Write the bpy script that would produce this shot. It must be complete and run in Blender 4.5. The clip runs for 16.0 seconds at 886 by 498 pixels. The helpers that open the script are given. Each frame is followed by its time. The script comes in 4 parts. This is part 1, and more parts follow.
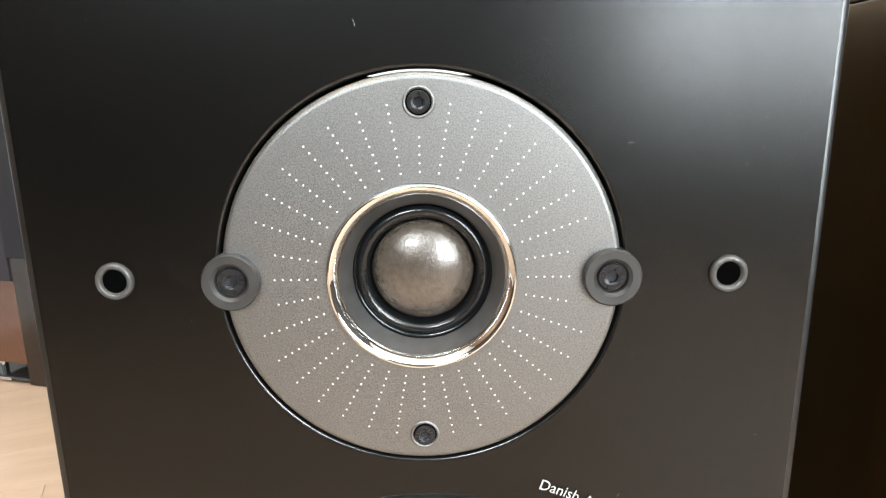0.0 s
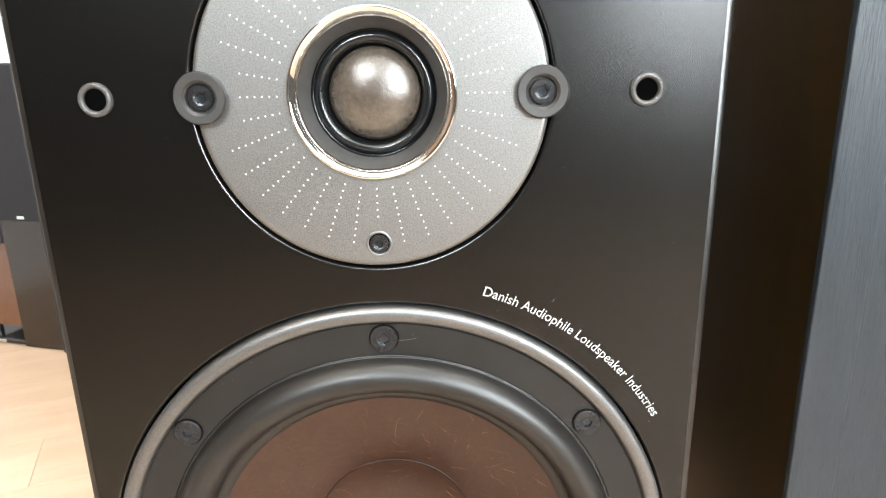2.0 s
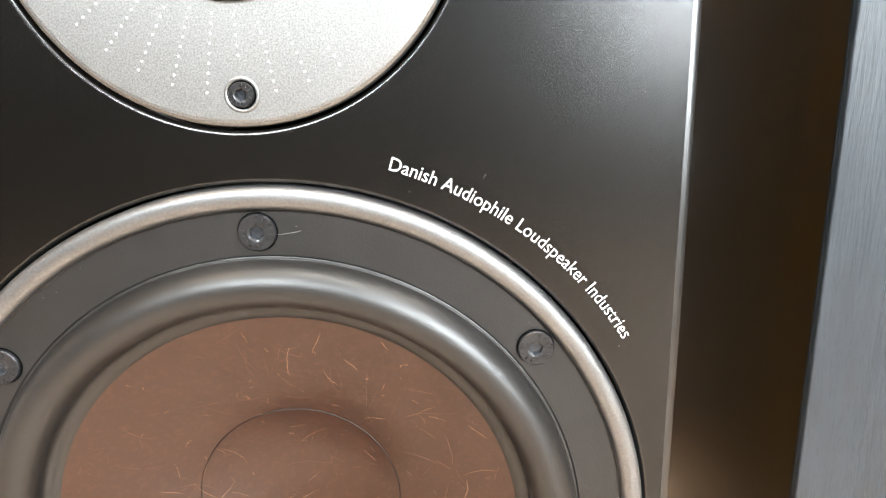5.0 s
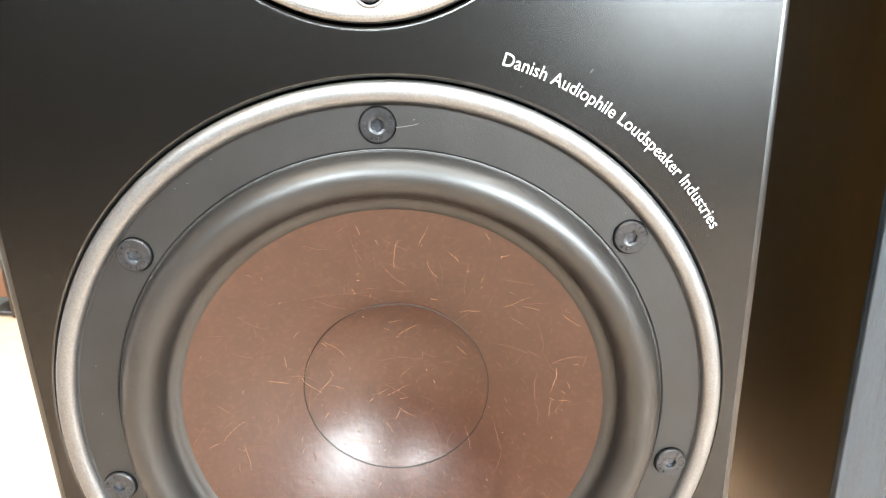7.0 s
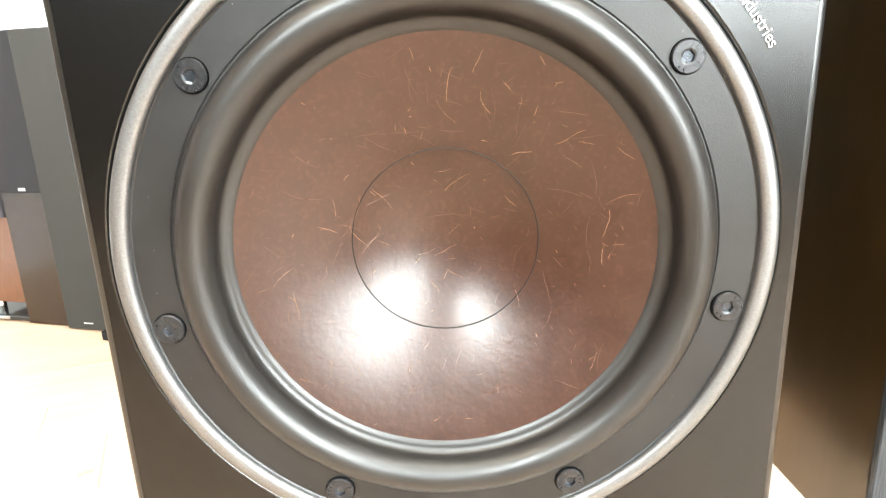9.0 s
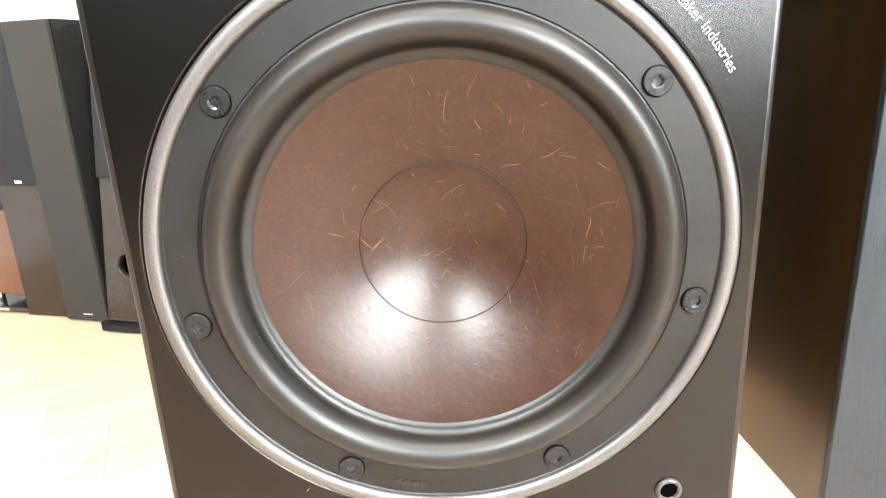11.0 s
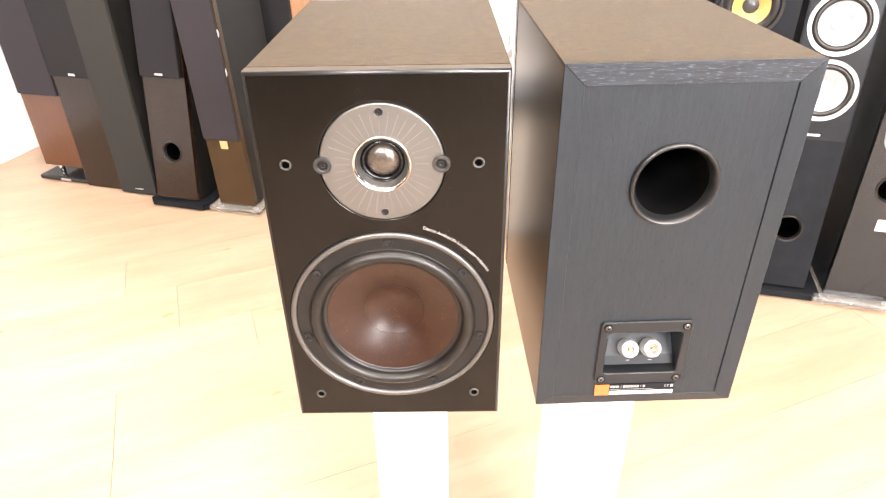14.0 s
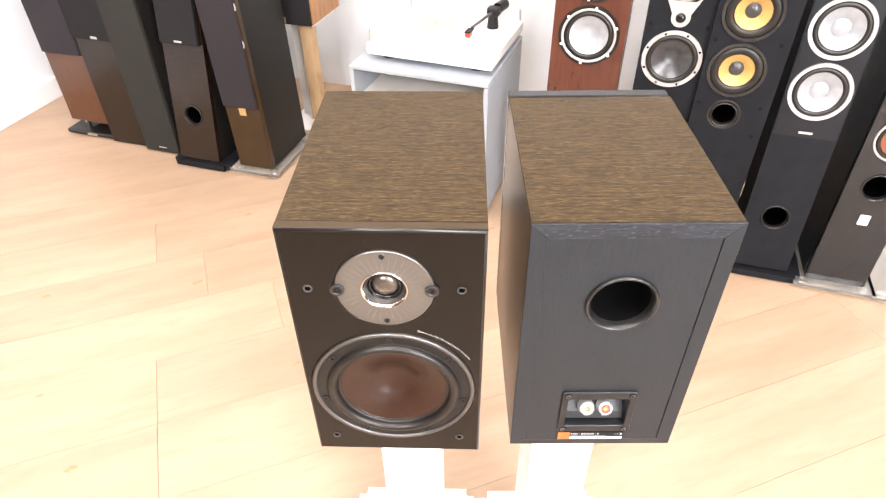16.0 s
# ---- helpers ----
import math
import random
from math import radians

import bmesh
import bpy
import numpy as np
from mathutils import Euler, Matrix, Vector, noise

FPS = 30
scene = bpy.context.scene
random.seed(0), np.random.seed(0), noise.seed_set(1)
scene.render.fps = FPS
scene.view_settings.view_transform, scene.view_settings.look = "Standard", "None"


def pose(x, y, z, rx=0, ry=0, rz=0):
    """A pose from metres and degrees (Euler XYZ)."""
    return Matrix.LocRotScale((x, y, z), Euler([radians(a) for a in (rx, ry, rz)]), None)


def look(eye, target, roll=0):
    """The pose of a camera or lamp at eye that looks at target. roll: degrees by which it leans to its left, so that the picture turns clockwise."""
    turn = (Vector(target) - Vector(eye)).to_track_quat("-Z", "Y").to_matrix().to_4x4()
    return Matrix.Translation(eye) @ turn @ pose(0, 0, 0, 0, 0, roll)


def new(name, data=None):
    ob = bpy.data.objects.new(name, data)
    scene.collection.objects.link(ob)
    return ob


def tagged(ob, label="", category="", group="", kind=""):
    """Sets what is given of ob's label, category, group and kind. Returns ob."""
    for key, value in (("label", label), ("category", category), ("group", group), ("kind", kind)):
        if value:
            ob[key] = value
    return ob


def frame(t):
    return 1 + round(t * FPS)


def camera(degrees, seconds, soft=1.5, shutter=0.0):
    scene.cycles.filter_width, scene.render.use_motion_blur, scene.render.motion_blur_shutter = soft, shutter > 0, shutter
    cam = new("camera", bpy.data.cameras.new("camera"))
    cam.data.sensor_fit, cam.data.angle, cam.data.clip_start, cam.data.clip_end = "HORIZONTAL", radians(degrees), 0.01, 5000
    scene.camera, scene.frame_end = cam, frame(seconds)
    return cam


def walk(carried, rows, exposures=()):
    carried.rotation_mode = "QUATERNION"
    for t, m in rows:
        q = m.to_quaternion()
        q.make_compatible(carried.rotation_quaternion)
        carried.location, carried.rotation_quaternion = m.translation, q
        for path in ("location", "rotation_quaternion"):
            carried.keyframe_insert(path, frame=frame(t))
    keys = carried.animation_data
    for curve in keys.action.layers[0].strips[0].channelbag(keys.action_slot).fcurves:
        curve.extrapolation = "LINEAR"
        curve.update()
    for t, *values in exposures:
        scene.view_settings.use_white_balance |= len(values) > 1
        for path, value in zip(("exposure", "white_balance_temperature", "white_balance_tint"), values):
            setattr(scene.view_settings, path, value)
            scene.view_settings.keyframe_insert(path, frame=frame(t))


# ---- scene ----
cam = camera(69.8, 16.0, soft=1.25)
PATH = [
    (0, (0.005, -0.158, 0.891), (0.011, 1.79, 0.439), -0.7),
    (0.5, (0.007, -0.172, 0.89), (0.01, 1.77, 0.412), -0.7),
    (1, (0.009, -0.185, 0.886), (0.018, 1.75, 0.381), -1.0),
    (1.5, (0.011, -0.191, 0.866), (0.033, 1.741, 0.348), -1.1),
    (2, (0.017, -0.188, 0.853), (0.041, 1.738, 0.315), -1.1),
    (2.5, (0.024, -0.181, 0.839), (0.04, 1.744, 0.295), -1.3),
    (3, (0.033, -0.173, 0.827), (0.045, 1.75, 0.276), -1.2),
    (3.5, (0.035, -0.16, 0.817), (0.05, 1.76, 0.26), -1.1),
    (4, (0.04, -0.15, 0.807), (0.056, 1.78, 0.284), -1.3),
    (4.2, (0.042, -0.147, 0.804), (0.061, 1.79, 0.307), -1.5),
    (6.3, (0.03, -0.154, 0.805), (0.068, 1.774, 0.275), -1.6),
    (6.5, (0.025, -0.158, 0.8), (0.06, 1.768, 0.262), -1.6),
    (6.7, (0.019, -0.16, 0.795), (0.052, 1.757, 0.225), -1.7),
    (7, (0.012, -0.163, 0.789), (0.054, 1.746, 0.192), -1.7),
    (7.5, (0.005, -0.17, 0.764), (0.042, 1.734, 0.152), -1.3),
    (8, (-0.002, -0.175, 0.742), (0.03, 1.733, 0.143), -1.7),
    (8.5, (-0.002, -0.175, 0.737), (0.012, 1.746, 0.181), -2.4),
    (9, (-0.002, -0.176, 0.738), (0.009, 1.751, 0.203), -2.2),
    (9.2, (-0.003, -0.176, 0.738), (0.014, 1.751, 0.205), -2.0),
    (11.3, (-0.003, -0.207, 0.756), (0.022, 1.707, 0.176), -2.7),
    (11.5, (-0.003, -0.231, 0.764), (0.025, 1.685, 0.19), -2.3),
    (12, (0.003, -0.306, 0.8), (0.07, 1.593, 0.175), -1.8),
    (12.5, (0.007, -0.381, 0.863), (0.064, 1.474, 0.118), -0.8),
    (13, (0.021, -0.434, 0.939), (0.001, 1.388, 0.115), -0.8),
    (13.5, (0.039, -0.469, 0.996), (-0.022, 1.313, 0.089), -1.5),
    (14, (0.052, -0.48, 1.055), (0.04, 1.232, 0.02), -0.9),
    (14.5, (0.063, -0.486, 1.121), (0.082, 1.204, 0.052), -0.9),
    (15, (0.073, -0.476, 1.185), (0.091, 1.154, 0.026), -0.1),
    (15.5, (0.079, -0.471, 1.244), (0.06, 1.112, 0.022), -0.8),
    (16, (0.078, -0.474, 1.288), (0.02, 1.074, 0.024), -0.7),
]
EXPOSURES = [(0, -0.70, 6800, 10), (0.5, -0.60, 6800, 10), (1.5, -0.38, 6850, 10), (2.5, -0.25, 6950, 10), (3.5, -0.02, 7050, 12), (6.5, 0.60, 6750, 9), (7.5, 0.80, 6850, 8), (9, 0.66, 7100, 8),
             (11.5, 0.36, 7150, 10), (12.5, 0.27, 7250, 10), (13.5, 0.03, 7600, 18), (15, -0.30, 7800, 25), (16, -0.49, 7500, 22)]
walk(cam, [(t, look(eye, target, roll)) for t, eye, target, roll in PATH], EXPOSURES)

# ---- light ----
ROOM = -16.0                       # the room is turned against the loudspeaker
RM = pose(0, 0, 0, 0, 0, ROOM)     # room axes: u to the right, v to the back wall
U0, U1, V0, V1, CEIL = -2.32, 3.0, -3.2, 2.1, 3.6
BASE = 0.57                        # datum of the compact loudspeakers' drive units

world = bpy.data.worlds.new("sky")
scene.world = world
world.use_nodes = True
wn = world.node_tree.nodes
sky = wn.new("ShaderNodeTexSky")
sky.sky_type, sky.sun_disc, sky.sun_elevation, sky.sun_rotation = "NISHITA", False, radians(35), radians(150)
world.node_tree.links.new(sky.outputs[0], wn["Background"].inputs[0])
wn["Background"].inputs[1].default_value = 0.12


def area(name, m, sx, sy, watts, colour, shape="RECTANGLE"):
    lamp = bpy.data.lights.new(name, "AREA")
    lamp.shape, lamp.size, lamp.size_y, lamp.energy, lamp.color = shape, sx, sy, watts, colour
    ob = new(name, lamp)
    ob.matrix_world = m
    return ob


WIN_REAR = (-0.7, 0.45, 2.25, 3.3)      # u0, u1, z0, z1: high window in the rear wall
WIN_CORNER = (2.26, 2.95, 0.95, 3.4)       # u0, u1, z0, z1: window in the rear wall next to the corner
WIN_RIGHT = (-2.85, -1.5, 0.95, 3.4)   # v0, v1, z0, z1: window in the right wall
DAY = (0.82, 0.92, 1.0)
area("window_light", RM @ pose(-0.125, V0 - 0.1, 2.775, 90, 0, 0), 1.05, 0.95, 320, DAY)
area("window_light", RM @ pose(2.605, V0 - 0.1, 2.175, 90, 0, 0), 0.64, 2.35, 430, DAY)
area("window_light", RM @ pose(U1 + 0.1, -2.175, 2.175, 90, 0, 90), 1.25, 2.35, 540, DAY)
SPOTS = [(-1.2, 0.6), (0.3, 0.65), (1.8, 0.6), (-1.0, -1.3), (0.3, -0.6), (1.8, -0.6)]
for u, v in SPOTS:      # the one over the walnut tower burns brighter, by the added brown wall warmer
    area("downlight_lamp", RM @ pose(u, v, CEIL - 0.03), 0.16, 0.16, 62 if (u, v) == SPOTS[0] else 33, (1.0, 0.76, 0.5) if v < -1 else (1.0, 0.965, 0.91), "DISK")


# ---- materials ----
def mat(name, c1, c2=None, rough=0.5, metal=0.0, scale=40.0, stretch=(1, 1, 1), bump=0.0, bump_scale=None, rough_var=0.08, spec=0.5, fine=None, fine_amount=0.0, fine_from=0.52,
        random_tint=0.0, coat=0.0, tint=None, transmission=0.0, emission=0.0):
    """Principled surface with two scales of colour change, relief and uneven gloss."""
    m = bpy.data.materials.new(name)
    m.use_nodes = True
    nt = m.node_tree
    nd, ln = nt.nodes, nt.links.new
    b = nd["Principled BSDF"]
    c2 = c2 or c1
    tc, mp = nd.new("ShaderNodeTexCoord"), nd.new("ShaderNodeMapping")
    mp.inputs["Scale"].default_value = stretch
    ln(tc.outputs["Object"], mp.inputs["Vector"])
    if random_tint:
        oi, ad = nd.new("ShaderNodeObjectInfo"), nd.new("ShaderNodeVectorMath")
        ad.operation = "ADD"
        mul = nd.new("ShaderNodeMath")
        mul.operation = "MULTIPLY"
        mul.inputs[1].default_value = 37.0
        ln(oi.outputs["Random"], mul.inputs[0])
        ln(mp.outputs[0], ad.inputs[0])
        ln(mul.outputs[0], ad.inputs[1])
        src = ad.outputs[0]
    else:
        src = mp.outputs[0]
    n1 = nd.new("ShaderNodeTexNoise")
    n1.inputs["Scale"].default_value, n1.inputs["Detail"].default_value = scale, 6
    ln(src, n1.inputs["Vector"])
    ramp = nd.new("ShaderNodeValToRGB")
    ramp.color_ramp.elements[0].position, ramp.color_ramp.elements[1].position = 0.32, 0.68
    ramp.color_ramp.elements[0].color, ramp.color_ramp.elements[1].color = (*c1, 1), (*c2, 1)
    ln(n1.outputs["Fac"], ramp.inputs[0])
    col = ramp.outputs[0]
    if fine:
        n2 = nd.new("ShaderNodeTexNoise")
        n2.inputs["Scale"].default_value, n2.inputs["Detail"].default_value = scale * 5, 3
        ln(src, n2.inputs["Vector"])
        r2 = nd.new("ShaderNodeValToRGB")
        r2.color_ramp.elements[0].position, r2.color_ramp.elements[1].position = fine_from, fine_from + 0.14
        ln(n2.outputs["Fac"], r2.inputs[0])
        k = nd.new("ShaderNodeMath")
        k.operation, k.inputs[1].default_value = "MULTIPLY", fine_amount
        ln(r2.outputs[0], k.inputs[0])
        mx = nd.new("ShaderNodeMix")
        mx.data_type = "RGBA"
        ln(k.outputs[0], mx.inputs["Factor"])
        ln(col, mx.inputs[6])
        mx.inputs[7].default_value = (*fine, 1)
        col = mx.outputs[2]
    if random_tint:
        hsv = nd.new("ShaderNodeHueSaturation")
        mr = nd.new("ShaderNodeMapRange")
        mr.inputs["To Min"].default_value, mr.inputs["To Max"].default_value = 1 - random_tint, 1 + random_tint
        ln(oi.outputs["Random"], mr.inputs["Value"])
        ln(mr.outputs[0], hsv.inputs["Value"])
        ln(col, hsv.inputs["Color"])
        col = hsv.outputs[0]
    ln(col, b.inputs["Base Color"])
    rr = nd.new("ShaderNodeMapRange")
    rr.inputs["To Min"].default_value, rr.inputs["To Max"].default_value = max(rough - rough_var, 0.02), rough + rough_var
    ln(n1.outputs["Fac"], rr.inputs["Value"])
    ln(rr.outputs[0], b.inputs["Roughness"])
    b.inputs["Metallic"].default_value = metal
    b.inputs["Specular IOR Level"].default_value = spec
    b.inputs["Coat Weight"].default_value = coat
    if tint:
        b.inputs["Specular Tint"].default_value = (*tint, 1)
    b.inputs["Transmission Weight"].default_value = transmission
    if emission:
        b.inputs["Emission Color"].default_value = (*c1, 1)
        b.inputs["Emission Strength"].default_value = emission
    if bump:
        n3 = nd.new("ShaderNodeTexNoise")
        n3.inputs["Scale"].default_value, n3.inputs["Detail"].default_value = bump_scale or scale * 4, 4
        ln(src, n3.inputs["Vector"])
        bp = nd.new("ShaderNodeBump")
        bp.inputs["Strength"].default_value, bp.inputs["Distance"].default_value = bump, 0.001
        ln(n3.outputs["Fac"], bp.inputs["Height"])
        ln(bp.outputs[0], b.inputs["Normal"])
    return m


M = {}
M["baffle"] = mat("satin_black_baffle", (0.0009, 0.0007, 0.0005), (0.0013, 0.0010, 0.0008), 0.255, scale=12, bump=0.03, bump_scale=2500, rough_var=0.02, spec=0.36)
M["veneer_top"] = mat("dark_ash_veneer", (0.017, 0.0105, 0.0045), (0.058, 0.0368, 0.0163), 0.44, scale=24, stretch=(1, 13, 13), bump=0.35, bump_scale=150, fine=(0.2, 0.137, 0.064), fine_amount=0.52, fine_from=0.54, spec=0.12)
# same ash as the top: gap shade in the colour, floor glow in the tint
M["veneer_side_shaded"] = mat("dark_ash_veneer_shaded", (0.0105, 0.0057, 0.0017), (0.017, 0.0094, 0.0028), 0.3, scale=22, stretch=(9, 9, 1), fine=(0.0045, 0.0023, 0.0007), fine_amount=0.3, fine_from=0.56, spec=0.75, rough_var=0.01, tint=(1.0, 0.62, 0.27))
M["back"] = mat("black_ash_back", (0.0092, 0.0138, 0.0182), (0.0138, 0.0198, 0.0252), 0.42, scale=30, stretch=(12, 12, 1), bump=0.3, bump_scale=110, fine=(0.003, 0.0043, 0.006), fine_amount=0.75, fine_from=0.56, spec=0.4)
M["back_h"] = mat("black_ash_edge", (0.009, 0.010, 0.012), (0.016, 0.0175, 0.020), 0.42, scale=22, stretch=(1, 6, 6), bump=0.3, bump_scale=120, fine=(0.006, 0.0068, 0.008), fine_amount=0.6)
M["worn"] = mat("worn_black_ash_edge", (0.006, 0.0075, 0.0105), (0.02, 0.0255, 0.034), 0.5, scale=26, stretch=(1, 7, 7), bump=0.4, bump_scale=60, fine=(0.12, 0.15, 0.185), fine_amount=0.5, fine_from=0.56, spec=0.4)
M["groove"] = mat("groove_black", (0.002, 0.002, 0.002), rough=0.9, spec=0.1)
M["rubber"] = mat("black_rubber", (0.0068, 0.006, 0.0053), (0.0092, 0.0081, 0.0073), 0.4, scale=60, bump=0.05, bump_scale=1500, spec=0.5)
M["frame"] = mat("black_moulded_frame", (0.0052, 0.005, 0.0049), (0.0078, 0.0075, 0.0073), 0.42, scale=60, bump=0.08, bump_scale=2600, spec=0.38)
M["plate"] = mat("bead_blasted_alloy", (0.152, 0.1513, 0.1467), (0.242, 0.241, 0.2335), 0.42, metal=0.92, scale=2600, bump=0.07, bump_scale=3600, rough_var=0.06)
M["trim"] = mat("satin_alloy_ring", (0.145, 0.146, 0.146), (0.185, 0.186, 0.186), 0.44, metal=0.95, scale=1600, bump=0.04, bump_scale=3600, rough_var=0.02)
M["chrome"] = mat("chrome", (0.82, 0.81, 0.79), rough=0.05, metal=1.0, rough_var=0.02)
M["dot"] = mat("white_print", (0.6, 0.6, 0.575), rough=0.5)
M["print"] = mat("silver_print", (0.33, 0.33, 0.325), rough=0.5)
M["dome"] = mat("coated_fabric_dome", (0.055, 0.044, 0.034), (0.085, 0.068, 0.054), 0.2, metal=0.3, scale=700, bump=0.16, bump_scale=2200, spec=0.9, coat=0.4)
M["gloss_black"] = mat("glossy_black_surround", (0.005, 0.0055, 0.006), rough=0.18, scale=400, bump=0.1, bump_scale=800)
M["horn"] = mat("grey_horn", (0.04, 0.039, 0.038), (0.05, 0.049, 0.047), 0.38, metal=0.3, scale=300)
M["cone"] = mat("wood_fibre_cone", (0.019, 0.0061, 0.0029), (0.025, 0.0085, 0.0041), 0.34, scale=120, bump=0.09, bump_scale=420, fine=(0.044, 0.0165, 0.0085), fine_amount=0.4, rough_var=0.05, spec=0.44)
M["fibre"] = mat("pale_fibre", (0.17, 0.085, 0.045), (0.36, 0.21, 0.125), 0.45, scale=150)
M["fibre_dim"] = mat("dull_fibre", (0.06, 0.0235, 0.014), (0.085, 0.036, 0.022), 0.3, scale=90)
M["seam"] = mat("dark_glue_line", (0.006, 0.004, 0.003), rough=0.5, spec=0.3)
M["screw"] = mat("black_oxide_screw", (0.013, 0.013, 0.014), (0.026, 0.026, 0.028), 0.3, metal=0.5, scale=700)
M["socket"] = mat("bright_steel_socket", (0.3, 0.33, 0.38), rough=0.3, metal=0.9)
M["grommet"] = mat("grey_plastic_sleeve", (0.05, 0.048, 0.046), rough=0.3)
M["socket_dark"] = mat("oiled_steel_socket", (0.022, 0.025, 0.03), (0.05, 0.055, 0.064), 0.25, metal=0.7, scale=500)
M["edge"] = mat("lacquered_black_edge", (0.004, 0.0036, 0.0032), (0.006, 0.0054, 0.0048), 0.3, scale=60, spec=0.6, rough_var=0.02)
M["dark_steel"] = mat("dark_zinc_screw", (0.14, 0.14, 0.145), (0.2, 0.2, 0.205), 0.35, metal=0.9, scale=400)
M["lint"] = mat("grey_lint", (0.16, 0.16, 0.155), rough=0.8)
M["rim"] = mat("brown_black_rim", (0.036, 0.0225, 0.0105), (0.05, 0.032, 0.0155), 0.42, scale=40, stretch=(1, 4, 4), spec=0.25)
M["satin_front"] = mat("satin_black_front", (0.011, 0.0125, 0.0152), (0.0135, 0.0152, 0.0182), 0.3, scale=25, spec=0.25, rough_var=0.02)
M["gloss_front"] = mat("gloss_black_front", (0.007, 0.0078, 0.009), (0.009, 0.0098, 0.011), 0.09, scale=25, spec=0.5, rough_var=0.02)
M["port_plastic"] = mat("satin_black_port", (0.0105, 0.0115, 0.0125), (0.014, 0.015, 0.0162), 0.33, scale=80, spec=0.6)
# near-black colour carries the shade deep inside the port
M["port_inside"] = mat("shade_black_tube", (0.001, 0.001, 0.0011), (0.0015, 0.0015, 0.0015), 0.7, scale=60, spec=0.1)
M["cup"] = mat("blue_black_moulded_cup", (0.0085, 0.0102, 0.0122), (0.0115, 0.0134, 0.0155), 0.4, scale=60, bump=0.06, bump_scale=2600, spec=0.4)
M["cup_shelf"] = mat("blue_grey_shelf", (0.014, 0.0175, 0.021), (0.0175, 0.0215, 0.0255), 0.42, scale=120, spec=0.4)
M["neutral_black"] = mat("brown_black_paint", (0.0098, 0.0094, 0.0088), (0.0128, 0.0123, 0.0116), 0.42, scale=25, bump=0.06, bump_scale=400, spec=0.2)
M["lip"] = mat("glossy_black_lip", (0.003, 0.0028, 0.0026), (0.004, 0.0037, 0.0034), 0.2, scale=60, spec=0.6, rough_var=0.02)
M["hole"] = mat("dark_hole", (0.0012, 0.0012, 0.0012), rough=0.9, spec=0.0)
M["boss"] = mat("grey_plastic_boss", (0.022, 0.0215, 0.021), (0.028, 0.027, 0.026), 0.42, scale=200)
M["white_metal"] = mat("white_powder_coat", (0.82, 0.82, 0.81), (0.86, 0.86, 0.85), 0.35, scale=30, bump=0.04, bump_scale=900)
M["wall"] = mat("white_wall_paint", (0.7, 0.755, 0.8), (0.74, 0.79, 0.83), 0.85, scale=6, bump=0.1, bump_scale=300)
# walls out of view, darkened to keep pale reflections off the baffle
M["far_wall"] = mat("dark_grey_unseen_wall", (0.034, 0.032, 0.03), (0.048, 0.046, 0.043), 0.7, scale=6, bump=0.1, bump_scale=300)
# unseen wall end, added brown to warm and dim reflections from the left
M["bounce_wall"] = mat("warm_brown_bounce_wall", (0.1, 0.047, 0.018), (0.14, 0.068, 0.027), 0.45, scale=5, stretch=(6, 6, 1), fine=(0.07, 0.028, 0.009), fine_amount=0.4, bump=0.1, bump_scale=60)
M["ceiling"] = mat("white_ceiling_paint", (0.8, 0.79, 0.77), (0.83, 0.82, 0.8), 0.9, scale=5)
M["skirting"] = mat("white_gloss_skirting", (0.76, 0.79, 0.82), (0.79, 0.82, 0.85), 0.4, scale=20)
M["oak"] = mat("pale_oiled_oak", (0.378, 0.263, 0.180), (0.442, 0.318, 0.226), 0.48, scale=2.6, stretch=(0.8, 5, 5), bump=0.12, bump_scale=60, fine=(0.335, 0.225, 0.148), fine_amount=0.24, random_tint=0.05)
M["gap"] = mat("dark_floor_joint", (0.38, 0.265, 0.18), rough=0.9)
M["knot"] = mat("oak_knot", (0.3, 0.19, 0.1), (0.42, 0.29, 0.17), 0.6, scale=70)
M["steel"] = mat("brushed_steel", (0.6, 0.6, 0.6), (0.7, 0.7, 0.7), 0.3, metal=1.0, scale=300)
M["gloss_base"] = mat("gloss_black_plinth", (0.01, 0.01, 0.011), rough=0.12, scale=50)
M["matt_black"] = mat("matt_black_paint", (0.0078, 0.0091, 0.0115), (0.011, 0.0128, 0.016), 0.46, scale=25, bump=0.06, bump_scale=400, spec=0.12)
M["cloth"] = mat("grille_cloth", (0.011, 0.0105, 0.012), (0.016, 0.015, 0.017), 0.8, scale=500, bump=0.4, bump_scale=1500, spec=0.2)
M["cloth_grey"] = mat("grille_cloth_grey", (0.022, 0.019, 0.023), (0.03, 0.027, 0.031), 0.8, scale=500, bump=0.4, bump_scale=1500, spec=0.2)
M["cloth_green"] = mat("grille_cloth_green", (0.0215, 0.0212, 0.0195), (0.0285, 0.028, 0.0258), 0.8, scale=500, bump=0.4, bump_scale=1500, spec=0.2)
M["walnut"] = mat("red_brown_walnut", (0.082, 0.03, 0.013), (0.094, 0.036, 0.0165), 0.24, scale=18, stretch=(5, 5, 1), rough_var=0.02)
M["cherry"] = mat("dark_cherry_veneer", (0.06, 0.016, 0.008), (0.095, 0.027, 0.014), 0.3, scale=14, stretch=(5, 5, 1), bump=0.1, bump_scale=80)
M["espresso"] = mat("espresso_veneer", (0.014, 0.0074, 0.004), (0.018, 0.0096, 0.0054), 0.2, scale=20, stretch=(5, 5, 1), rough_var=0.02, spec=0.4)
M["bronze"] = mat("dark_bronze_veneer", (0.034, 0.0175, 0.0056), (0.042, 0.0225, 0.008), 0.2, scale=10, rough_var=0.02, spec=0.45)
